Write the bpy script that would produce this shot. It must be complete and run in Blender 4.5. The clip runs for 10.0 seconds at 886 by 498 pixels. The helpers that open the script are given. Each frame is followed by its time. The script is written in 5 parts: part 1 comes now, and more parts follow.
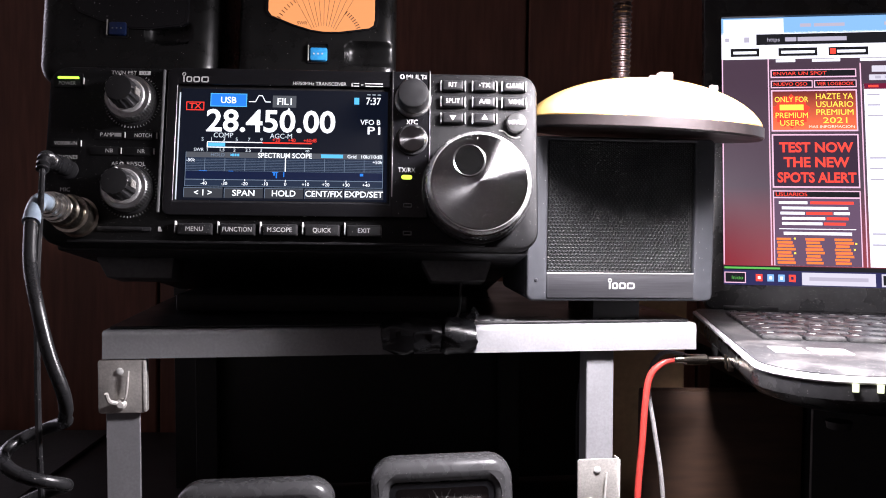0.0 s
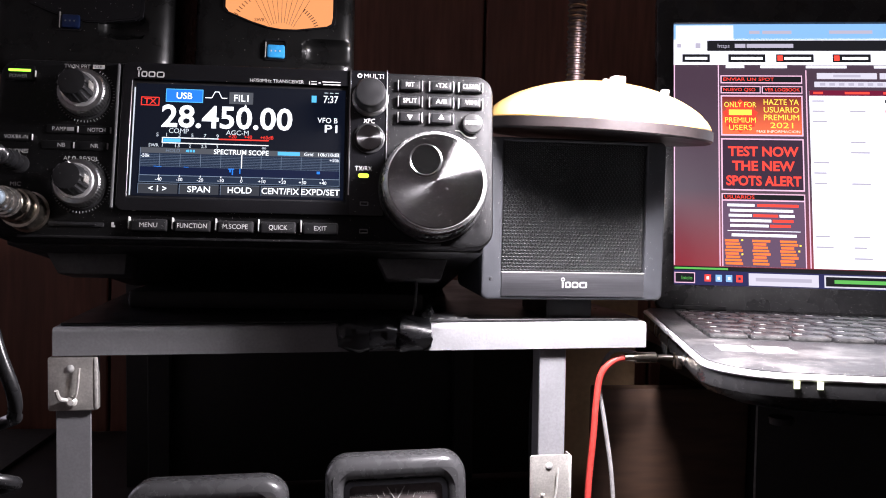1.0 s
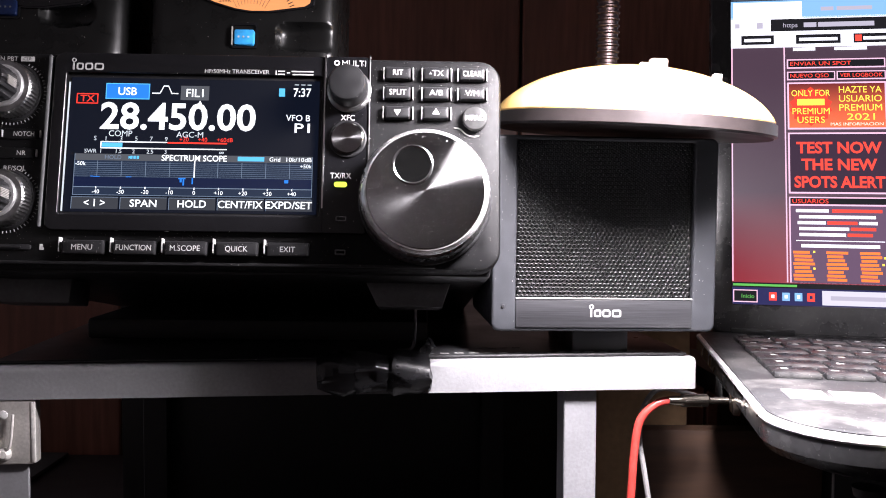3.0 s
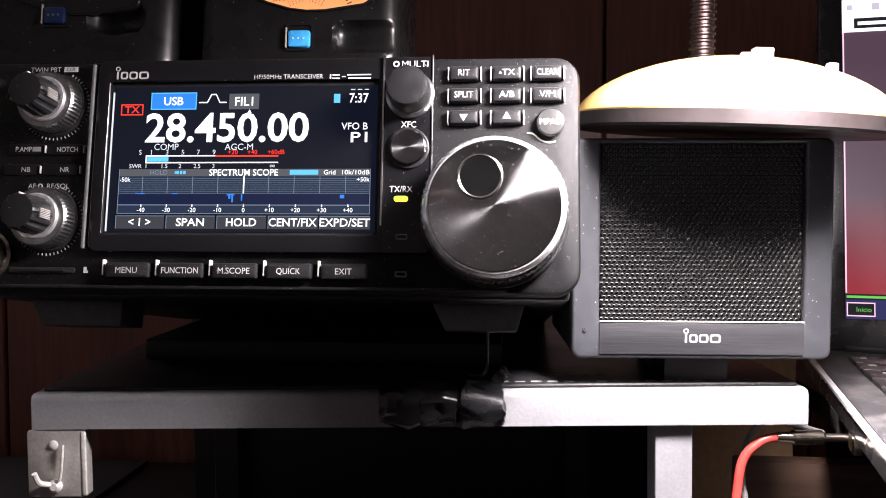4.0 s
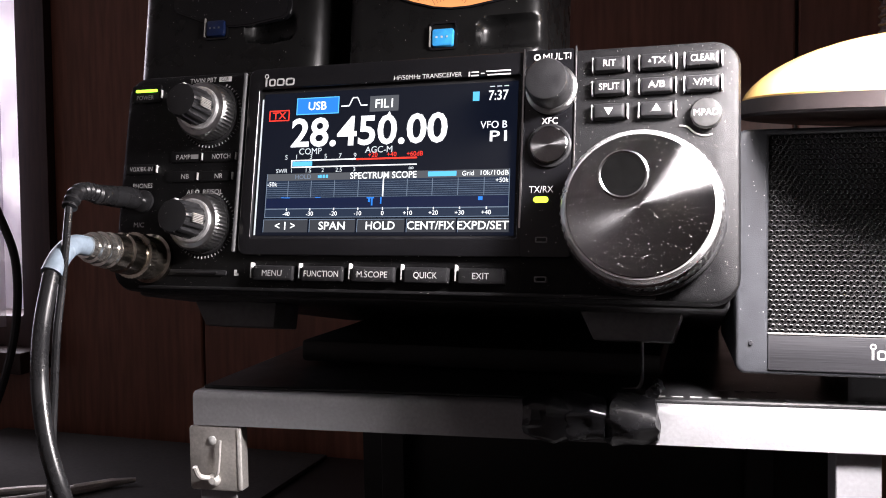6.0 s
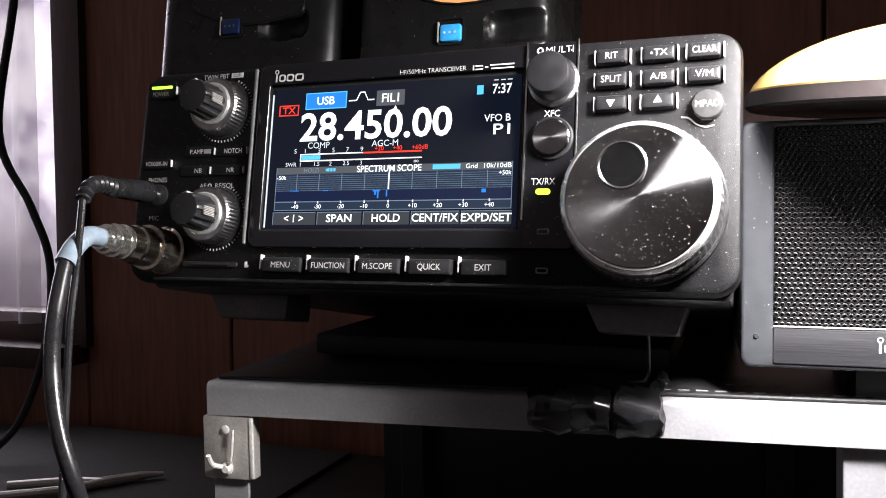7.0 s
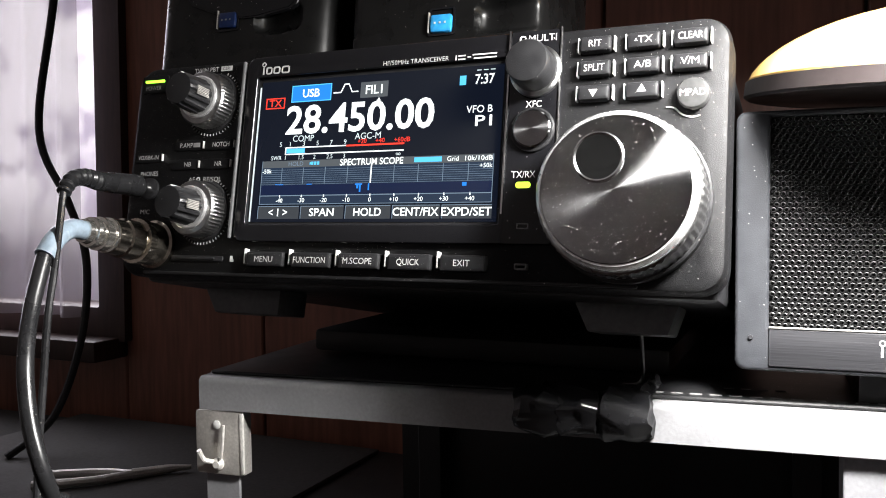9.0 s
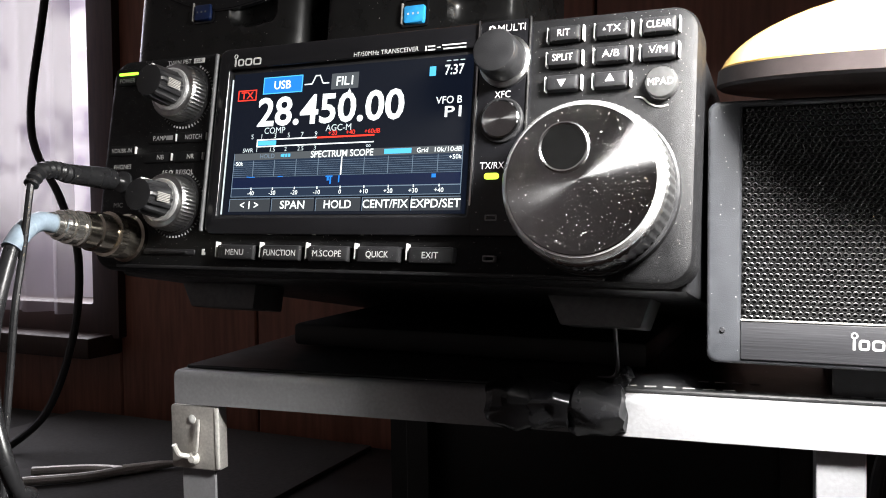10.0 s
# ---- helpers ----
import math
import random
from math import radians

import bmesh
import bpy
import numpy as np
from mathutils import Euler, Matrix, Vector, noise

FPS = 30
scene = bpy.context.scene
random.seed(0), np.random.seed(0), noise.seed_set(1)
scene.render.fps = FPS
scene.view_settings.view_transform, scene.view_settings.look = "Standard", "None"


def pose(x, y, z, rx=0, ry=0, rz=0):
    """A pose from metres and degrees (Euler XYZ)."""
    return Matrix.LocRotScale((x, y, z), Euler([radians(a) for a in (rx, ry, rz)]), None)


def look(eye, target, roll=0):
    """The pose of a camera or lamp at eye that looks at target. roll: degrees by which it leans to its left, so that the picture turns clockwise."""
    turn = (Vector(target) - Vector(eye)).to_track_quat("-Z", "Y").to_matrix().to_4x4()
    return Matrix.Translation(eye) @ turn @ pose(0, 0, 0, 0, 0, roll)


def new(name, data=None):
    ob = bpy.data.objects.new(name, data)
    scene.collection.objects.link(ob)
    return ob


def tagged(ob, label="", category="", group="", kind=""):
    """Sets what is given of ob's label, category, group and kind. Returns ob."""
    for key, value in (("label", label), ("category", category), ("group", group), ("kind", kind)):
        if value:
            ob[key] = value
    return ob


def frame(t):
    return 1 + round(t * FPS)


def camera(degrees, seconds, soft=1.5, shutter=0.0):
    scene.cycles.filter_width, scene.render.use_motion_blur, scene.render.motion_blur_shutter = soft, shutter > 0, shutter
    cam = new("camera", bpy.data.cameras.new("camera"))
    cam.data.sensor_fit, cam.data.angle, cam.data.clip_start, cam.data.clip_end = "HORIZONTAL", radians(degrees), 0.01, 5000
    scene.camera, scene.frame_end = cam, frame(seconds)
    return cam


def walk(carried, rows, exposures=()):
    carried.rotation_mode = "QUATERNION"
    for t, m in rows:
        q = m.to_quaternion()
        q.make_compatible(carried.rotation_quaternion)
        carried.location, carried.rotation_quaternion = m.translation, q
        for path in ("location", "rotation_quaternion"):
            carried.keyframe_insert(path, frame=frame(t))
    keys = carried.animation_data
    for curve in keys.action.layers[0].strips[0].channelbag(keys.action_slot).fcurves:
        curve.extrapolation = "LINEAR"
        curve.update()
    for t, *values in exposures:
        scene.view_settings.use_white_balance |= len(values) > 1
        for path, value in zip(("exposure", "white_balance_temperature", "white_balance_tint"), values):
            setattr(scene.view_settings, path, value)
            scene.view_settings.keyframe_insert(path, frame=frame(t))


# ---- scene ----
cam = camera(55.8, 10.0, 1.0)
PATH = [
    (0, (0.107, -0.41, 0.993), (0.193, 1.587, 0.912), 0.7),
    (0.5, (0.107, -0.41, 0.993), (0.244, 1.583, 0.909), 1.0),
    (1, (0.107, -0.414, 0.993), (0.297, 1.575, 0.911), 1.3),
    (1.5, (0.107, -0.416, 0.993), (0.339, 1.569, 0.915), 1.5),
    (2, (0.108, -0.415, 0.995), (0.35, 1.569, 0.924), 1.6),
    (2.5, (0.122, -0.388, 0.997), (0.333, 1.6, 0.924), 1.4),
    (3, (0.14, -0.339, 1.0), (0.188, 1.659, 0.916), 0.8),
    (3.2, (0.142, -0.327, 1.004), (0.124, 1.671, 0.918), 0.6),
    (4.3, (0.15, -0.295, 1.008), (-0.085, 1.688, 0.908), 0.1),
    (4.5, (0.155, -0.289, 1.005), (-0.153, 1.685, 0.923), 0.2),
    (5, (0.158, -0.283, 1.006), (-0.234, 1.677, 0.928), -0.0),
    (5.5, (0.16, -0.278, 1.006), (-0.398, 1.641, 0.928), -0.3),
    (5.7, (0.16, -0.281, 1.008), (-0.423, 1.631, 0.921), -0.4),
    (6.8, (0.168, -0.288, 1.005), (-0.484, 1.6, 0.913), -0.6),
    (7, (0.172, -0.285, 1.004), (-0.505, 1.595, 0.919), -0.5),
    (7.2, (0.174, -0.286, 1.003), (-0.489, 1.599, 0.906), -0.4),
    (7.5, (0.178, -0.278, 0.999), (-0.523, 1.593, 0.912), -0.2),
    (8, (0.189, -0.274, 1.005), (-0.553, 1.581, 0.917), -0.2),
    (8.5, (0.19, -0.272, 1.005), (-0.598, 1.565, 0.924), -0.2),
    (9, (0.194, -0.268, 1.002), (-0.606, 1.563, 0.916), -0.3),
    (9.5, (0.197, -0.265, 0.999), (-0.609, 1.564, 0.915), -0.2),
    (10, (0.204, -0.261, 1.0), (-0.605, 1.566, 0.908), -0.4),
]
walk(cam, [(t, look(eye, target, roll)) for t, eye, target, roll in PATH], [(0, 0.74, 6350, 15), (3, 0.84, 6400, 15), (4.5, 0.9, 6750, 17), (7, 0.96, 6550, 8), (10, 1.02, 6600, 3)])

# ---- light ----
LAMP = (0.242, -0.062, 1.105)
LAMP_AIM = (0.23, -0.06, 1.0)
world = bpy.data.worlds.new("world")
scene.world = world
world.use_nodes = True
world.node_tree.nodes["Background"].inputs[0].default_value = (0.8, 0.75, 0.9, 1)
world.node_tree.nodes["Background"].inputs[1].default_value = 0.02
lamp_data = bpy.data.lights.new("lamp_light", "AREA")
lamp_data.shape, lamp_data.size, lamp_data.energy, lamp_data.color = "DISK", 0.06, 2.5, (1.0, 0.95, 0.965)
lamp_light = new("lamp_light", lamp_data)
lamp_light.matrix_world = look(LAMP, LAMP_AIM) @ pose(0, 0, -0.002)
day_data = bpy.data.lights.new("window_light", "AREA")
day_data.shape, day_data.size, day_data.size_y, day_data.energy, day_data.color = "RECTANGLE", 1.5, 0.95, 14.0, (0.93, 0.88, 1.0)
new("window_light", day_data).matrix_world = pose(-1.38, 0.54, 1.38, -90, 0, 0)


# ---- materials ----
def nodes_of(name):
    m = bpy.data.materials.new(name)
    m.use_nodes = True
    return m, m.node_tree.nodes, m.node_tree.links, m.node_tree.nodes["Principled BSDF"]


def surface(name, base, rough=0.5, metal=0.0, grain=400.0, vary=0.25, bump=0.05, dust=0.0, dust_scale=700.0, speck=0.19, ior=1.45, aniso=0.0, stretch=(1, 1, 1), soil=0.0):
    """A surface with fine grain, larger blotches, relief and, where asked, specks of dust."""
    m, n, l, b = nodes_of(name)
    co = n.new("ShaderNodeTexCoord")
    mp = n.new("ShaderNodeMapping")
    mp.inputs["Scale"].default_value = stretch
    l.new(co.outputs["Object"], mp.inputs["Vector"])
    fine, wide = n.new("ShaderNodeTexNoise"), n.new("ShaderNodeTexNoise")
    fine.inputs["Scale"].default_value, wide.inputs["Scale"].default_value = grain, grain / 12
    fine.inputs["Detail"].default_value, wide.inputs["Detail"].default_value = 4, 5
    l.new(mp.outputs[0], fine.inputs["Vector"])
    l.new(mp.outputs[0], wide.inputs["Vector"])
    mix = n.new("ShaderNodeMath")
    mix.operation = "MULTIPLY"
    l.new(fine.outputs[0], mix.inputs[0])
    l.new(wide.outputs[0], mix.inputs[1])
    ramp = n.new("ShaderNodeMapRange")
    ramp.inputs["From Min"].default_value, ramp.inputs["From Max"].default_value = 0.1, 0.42
    ramp.inputs["To Min"].default_value, ramp.inputs["To Max"].default_value = 1 - vary, 1 + vary
    l.new(mix.outputs[0], ramp.inputs["Value"])
    col = n.new("ShaderNodeVectorMath")
    col.operation = "SCALE"
    col.inputs[0].default_value = base
    l.new(ramp.outputs[0], col.inputs["Scale"])
    last = col.outputs[0]
    if dust:
        vo = n.new("ShaderNodeTexVoronoi")
        vo.inputs["Scale"].default_value = dust_scale * 1.2
        l.new(co.outputs["Object"], vo.inputs["Vector"])
        sep = n.new("ShaderNodeSeparateColor")
        l.new(vo.outputs["Color"], sep.inputs[0])
        size = n.new("ShaderNodeMath")
        size.operation, size.inputs[1].default_value = "MULTIPLY", speck
        l.new(sep.outputs[0], size.inputs[0])
        near = n.new("ShaderNodeMath")
        near.operation = "LESS_THAN"
        l.new(vo.outputs["Distance"], near.inputs[0])
        l.new(size.outputs[0], near.inputs[1])
        pick = n.new("ShaderNodeMath")
        pick.operation, pick.inputs[1].default_value = "GREATER_THAN", 1 - dust
        l.new(sep.outputs[1], pick.inputs[0])
        both = n.new("ShaderNodeMath")
        both.operation = "MULTIPLY"
        l.new(near.outputs[0], both.inputs[0])
        l.new(pick.outputs[0], both.inputs[1])
        mc = n.new("ShaderNodeMix")
        mc.data_type = "RGBA"
        l.new(both.outputs[0], mc.inputs["Factor"])
        l.new(last, mc.inputs["A"])
        mc.inputs["B"].default_value = (0.6, 0.58, 0.55, 1)
        last = mc.outputs["Result"]
    if soil:
        so = n.new("ShaderNodeTexNoise")
        so.inputs["Scale"].default_value, so.inputs["Detail"].default_value, so.inputs["Roughness"].default_value = 28, 8, 0.7
        l.new(co.outputs["Object"], so.inputs["Vector"])
        sr = n.new("ShaderNodeMapRange")
        sr.inputs["From Min"].default_value, sr.inputs["From Max"].default_value = 0.5, 0.72
        sr.inputs["To Max"].default_value = soil
        l.new(so.outputs[0], sr.inputs["Value"])
        mc = n.new("ShaderNodeMix")
        mc.data_type = "RGBA"
        l.new(sr.outputs[0], mc.inputs["Factor"])
        l.new(last, mc.inputs["A"])
        mc.inputs["B"].default_value = (0.3, 0.29, 0.28, 1)
        last = mc.outputs["Result"]
    l.new(last, b.inputs["Base Color"])
    rr = n.new("ShaderNodeMapRange")
    rr.inputs["From Min"].default_value, rr.inputs["From Max"].default_value = 0.3, 0.7
    rr.inputs["To Min"].default_value, rr.inputs["To Max"].default_value = max(rough - 0.08, 0.02), min(rough + 0.08, 1)
    l.new(wide.outputs[0], rr.inputs["Value"])
    l.new(rr.outputs[0], b.inputs["Roughness"])
    b.inputs["Metallic"].default_value = metal
    if dust and metal:
        bare = n.new("ShaderNodeMath")
        bare.operation, bare.inputs[1].default_value, bare.inputs[2].default_value = "MULTIPLY_ADD", -metal, metal
        l.new(both.outputs[0], bare.inputs[0])
        l.new(bare.outputs[0], b.inputs["Metallic"])
    b.inputs["IOR"].default_value = ior
    if bump:
        bu = n.new("ShaderNodeBump")
        bu.inputs["Strength"].default_value, bu.inputs["Distance"].default_value = bump, 0.0005
        l.new(fine.outputs[0], bu.inputs["Height"])
        l.new(bu.outputs[0], b.inputs["Normal"])
    if aniso:
        b.inputs["Anisotropic"].default_value = aniso
        b.inputs["Anisotropic Rotation"].default_value = 0.25
        ta = n.new("ShaderNodeTangent")
        ta.direction_type, ta.axis = "RADIAL", "Y"
        l.new(ta.outputs[0], b.inputs["Tangent"])
    return m


def glow(name, color, strength=1.0):
    """A lit display element or lamp."""
    m, n, l, b = nodes_of(name)
    b.inputs["Base Color"].default_value = (0.004, 0.004, 0.004, 1)
    b.inputs["Roughness"].default_value = 0.15
    b.inputs["Specular IOR Level"].default_value = 0.12
    b.inputs["Emission Color"].default_value = (*color, 1)
    b.inputs["Emission Strength"].default_value = strength
    return m


BLACK = surface("black_plastic", (0.012, 0.012, 0.013), 0.42, bump=0.15, grain=2500, dust=0.05, dust_scale=1000)
PANEL = surface("panel_plastic", (0.0065, 0.0065, 0.007), 0.5, bump=0.35, grain=3500, dust=0.55, dust_scale=1250, speck=0.15, ior=1.27)
GLOSS = surface("gloss_black", (0.006, 0.006, 0.007), 0.16, bump=0.0, dust=0.14, dust_scale=900)
KEY = surface("key_plastic", (0.013, 0.013, 0.014), 0.45, bump=0.2, grain=3000, dust=0.4, dust_scale=1300, speck=0.14, ior=1.3)
RUBBER = surface("black_rubber", (0.014, 0.014, 0.015), 0.5, bump=0.1, grain=1500)
CORD = surface("glossy_black_cord", (0.014, 0.014, 0.015), 0.28, bump=0.06, grain=900, dust=0.06, dust_scale=900)
DISC = surface("brushed_disc", (0.3, 0.3, 0.305), 0.17, metal=1.0, bump=0.0, aniso=0.95, vary=0.1, dust=0.3, dust_scale=1200, speck=0.12)
DUST = surface("pale_dust", (0.75, 0.73, 0.7), 0.9, bump=0.0)
GREYCORD = surface("grey_cord", (0.3, 0.29, 0.29), 0.35, bump=0.05)
CHROME = surface("chrome", (0.7, 0.7, 0.7), 0.16, metal=1.0, bump=0.02)
STEEL = surface("worn_steel", (0.5, 0.48, 0.45), 0.42, metal=0.55, bump=0.1, grain=900, vary=0.2)
KNURL = surface("dark_knurled_metal", (0.34, 0.34, 0.34), 0.3, metal=1.0, bump=0.1)
RIMMETAL = surface("satin_rim_metal", (0.75, 0.75, 0.75), 0.3, metal=0.8, bump=0.02, dust=0.2, dust_scale=900)
BRIGHT = surface("bright_zinc", (0.72, 0.7, 0.66), 0.35, metal=0.35, bump=0.05)
NICKEL = surface("nickel", (0.52, 0.47, 0.4), 0.22, metal=1.0, bump=0.05, dust=0.05, dust_scale=900)
CLAMPM = surface("clamp_metal", (0.72, 0.69, 0.64), 0.2, metal=0.95, bump=0.06)
CUP = surface("polished_black", (0.003, 0.003, 0.003), 0.12, bump=0.0, ior=1.3)
ALU = surface("painted_aluminium", (0.2, 0.2, 0.208), 0.5, metal=0.0, bump=0.12, grain=700, vary=0.12)
POSTM = surface("grey_post_paint", (0.2, 0.2, 0.21), 0.5, bump=0.12, grain=700, vary=0.12)
CARD = surface("cardboard", (0.42, 0.27, 0.15), 0.8, bump=0.15, grain=250, vary=0.15)
INK = surface("white_ink", (0.5, 0.5, 0.49), 0.6, bump=0)
GREYINK = surface("grey_ink", (0.24, 0.24, 0.24), 0.6, bump=0)
FOOT = surface("grey_foot_plastic", (0.12, 0.123, 0.126), 0.35, bump=0.2)
SPKGREY = surface("speaker_cabinet_grey", (0.031, 0.033, 0.038), 0.55, bump=0.14, grain=2500, vary=0.2, dust=0.02, dust_scale=1000)
SPKBAND = surface("speaker_band", (0.03, 0.03, 0.033), 0.35, bump=0.2, grain=500, stretch=(0.1, 1, 4))
MESHM = surface("grille_metal", (0.012, 0.012, 0.0125), 0.42, metal=0.0, bump=0.05, ior=1.48)
DARKIN = surface("grille_inside", (0.006, 0.006, 0.006), 0.8, bump=0)
AMBER = surface("amber_plastic", (0.95, 0.62, 0.22), 0.2, bump=0.02, grain=200, vary=0.08)
RIM = surface("lamp_rim_plastic", (0.018, 0.014, 0.014), 0.42, bump=0.1)
NECK = surface("gooseneck_metal", (0.05, 0.037, 0.037), 0.45, metal=1.0, bump=0.05)
WHITEP = surface("white_plastic", (0.75, 0.72, 0.68), 0.35, bump=0.02)
BOUNCEWALL = surface("cream_bounce_plaster", (0.6, 0.56, 0.52), 0.8, bump=0.2, grain=150, vary=0.08)
WOOD = surface("wall_wood", (0.2, 0.08, 0.053), 0.42, bump=0.1, grain=60, stretch=(3, 3, 0.25), vary=0.35)
STANDWOOD = surface("brown_board", (0.06, 0.032, 0.02), 0.6, bump=0.15, grain=70, stretch=(0.4, 3, 3), vary=0.35)
DARKWOOD = surface("dark_wood", (0.035, 0.016, 0.012), 0.5, bump=0.1, grain=80, stretch=(3, 3, 0.3), vary=0.4)
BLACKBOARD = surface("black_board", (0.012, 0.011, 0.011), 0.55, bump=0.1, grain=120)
SHELFM = surface("black_shelf_sheet", (0.015, 0.015, 0.016), 0.35, bump=0.1, grain=300, dust=0.15)
CLOTH = surface("grey_cloth", (0.05, 0.048, 0.046), 0.9, bump=0.3, grain=300)
TAPE = surface("black_tape", (0.01, 0.01, 0.011), 0.22, bump=0.2, grain=300)
LAPM = surface("laptop_plastic", (0.02, 0.02, 0.021), 0.28, bump=0.05, soil=0.06, dust=0.2, dust_scale=1000)
# pale base colour holds the gleam of the laptop's glossy black edge
LAPGLINT = surface("laptop_edge_glint", (0.62, 0.61, 0.62), 0.25, bump=0.03, soil=0.25)
LAPREST = surface("laptop_palmrest", (0.04, 0.04, 0.042), 0.42, bump=0.12, soil=0.5, dust=0.5, dust_scale=900)
LAPKEY = surface("laptop_key", (0.03, 0.03, 0.032), 0.3, bump=0.05, soil=0.5, dust=0.3, dust_scale=900)
STICKER = surface("white_sticker", (0.78, 0.77, 0.76), 0.5, bump=0.05, soil=0.3)
RED = surface("red_cable", (0.5, 0.05, 0.04), 0.4, bump=0.05)
SLEEVE = surface("pale_blue_sleeve", (0.2, 0.25, 0.3), 0.22, bump=0.03)
FRAMEG = surface("meter_frame_plastic", (0.05, 0.05, 0.052), 0.26, bump=0.05, grain=1500, vary=0.08, dust=0.06, dust_scale=1000)
DIALG = surface("meter_dial_grey", (0.14, 0.12, 0.12), 0.5, bump=0.05)
BLUEBTN = surface("blue_button", (0.03, 0.28, 0.6), 0.35, bump=0.02)
# shaded copy of the button blue, for the left station meter
BLUESHADE = surface("shaded_blue_button", (0.004, 0.012, 0.05), 0.35, bump=0.02)
UNITM = surface("meter_case_gloss", (0.005, 0.005, 0.005), 0.3, ior=1.4, bump=0.05, grain=1200, dust=0.015, dust_scale=900)
PADM = surface("grey_pad_plastic", (0.035, 0.035, 0.035), 0.2, bump=0.05, dust=0.05)

E_BG = glow("screen_black", (0.006, 0.009, 0.02), 0.45)
E_WHITE = glow("screen_white", (0.9, 0.95, 1.0), 1.0)
E_DIM = glow("screen_dim_white", (0.6, 0.66, 0.72), 0.85)
E_RED = glow("screen_red", (1.0, 0.05, 0.03), 0.8)
E_BLUE = glow("screen_blue", (0.02, 0.2, 0.75), 0.8)
E_CYAN = glow("screen_cyan", (0.1, 0.5, 0.9), 0.8)
E_GREY = glow("screen_grey", (0.06, 0.065, 0.075), 1.0)
E_KEY = glow("screen_key", (0.03, 0.033, 0.04), 1.0)
E_SCOPE = glow("screen_scope", (0.012, 0.02, 0.04), 1.0)
E_LINE = glow("screen_line", (0.12, 0.16, 0.22), 1.0)
E_FALL = glow("screen_waterfall", (0.004, 0.008, 0.03), 1.0)
L_GREEN = glow("green_led", (0.35, 1.0, 0.05), 1.6)
L_YELLOW = glow("yellow_green_led", (0.62, 0.95, 0.06), 1.3)
L_AMBER = glow("amber_dial", (0.85, 0.33, 0.12), 0.75)
L_LAMP = glow("lamp_diffuser", (1.0, 0.95, 0.97), 22.0)


# ---- shapes ----
def mesh_of(name, bm, smooth=True, angle=35):
    me = bpy.data.meshes.new(name)
    bmesh.ops.recalc_face_normals(bm, faces=bm.faces)
    bm.to_mesh(me)
    bm.free()
    if smooth and len(me.polygons):
        me.polygons.foreach_set("use_smooth", [True] * len(me.polygons))
        me.set_sharp_from_angle(angle=radians(angle))
    return me


def part(name, bm, material, parent=None, label="", at=None):
    """One mesh object under a thing or a part."""
    me = mesh_of(name, bm) if isinstance(bm, bmesh.types.BMesh) else bm
    if not me.materials:
        me.materials.append(material)
    ob = new(name, me)
    if parent:
        ob.parent = parent
    if at is not None:
        ob.matrix_basis = at if isinstance(at, Matrix) else Matrix.Translation(at)
    return tagged(ob, label)


def thing(name, m, label, category, group="", kind=""):
    ob = new(name)
    ob.empty_display_size = 0.02
    ob.matrix_basis = m
    return tagged(ob, label, category, group, kind)


def box(x0, x1, y0, y1, z0, z1, bevel=0.0, seg=2):
    bm = bmesh.new()
    bmesh.ops.create_cube(bm, size=1, matrix=Matrix.Translation(((x0 + x1) / 2, (y0 + y1) / 2, (z0 + z1) / 2)) @ Matrix.Diagonal((x1 - x0, y1 - y0, z1 - z0, 1)))
    if bevel:
        bmesh.ops.bevel(bm, geom=bm.edges[:], offset=bevel, segments=seg, profile=0.5, affect="EDGES")
    return bm


def lathe(profile, n=48, wobble=None):
    """profile: (radius, y) from back to front, turned about the y axis; ends are closed. wobble(i, k): added radius."""
    bm = bmesh.new()
    rings = []
    for k, (r, y) in enumerate(profile):
        ring = []
        for i in range(n):
            a = 2 * math.pi * i / n
            q = r + (wobble(i, k) if wobble else 0)
            ring.append(bm.verts.new((q * math.cos(a), y, q * math.sin(a))))
        rings.append(ring)
    for a, b in zip(rings, rings[1:]):
        for i in range(n):
            bm.faces.new((a[i], a[(i + 1) % n], b[(i + 1) % n], b[i]))
    bm.faces.new(rings[0])
    bm.faces.new(rings[-1][::-1])
    return bm


def outline(w, h, r, seg=6):
    """A rounded rectangle round 0, 0. r: one radius, or four (from the upper right, anticlockwise)."""
    rs = r if isinstance(r, tuple) else (r,) * 4
    pts = []
    for k, (sx, sz) in enumerate(((1, 1), (-1, 1), (-1, -1), (1, -1))):
        q = max(rs[k], 1e-5)
        cx, cz = sx * (w / 2 - q), sz * (h / 2 - q)
        for i in range(seg + 1):
            a = math.pi / 2 * (k + i / seg)
            pts.append((cx + q * math.cos(a), cz + q * math.sin(a)))
    return pts


def slab(w, h, r, y0, y1, cx=0.0, cz=0.0, bevel=0.0, seg=6):
    """A rounded rectangle in x and z from y1 (back) to y0 (front), with a rounded front edge."""
    return loft([(outline(w, h, r, seg), y1)] + ([(outline(w, h, r, seg), y0 + bevel), (outline(w - bevel * 0.6, h - bevel * 0.6, r if isinstance(r, tuple) else max(r - bevel * 0.3, 1e-5), seg), y0 + bevel * 0.3), (outline(w - 2 * bevel, h - 2 * bevel, r if isinstance(r, tuple) else max(r - bevel, 1e-5), seg), y0)] if bevel else [(outline(w, h, r, seg), y0)]), cx, cz)


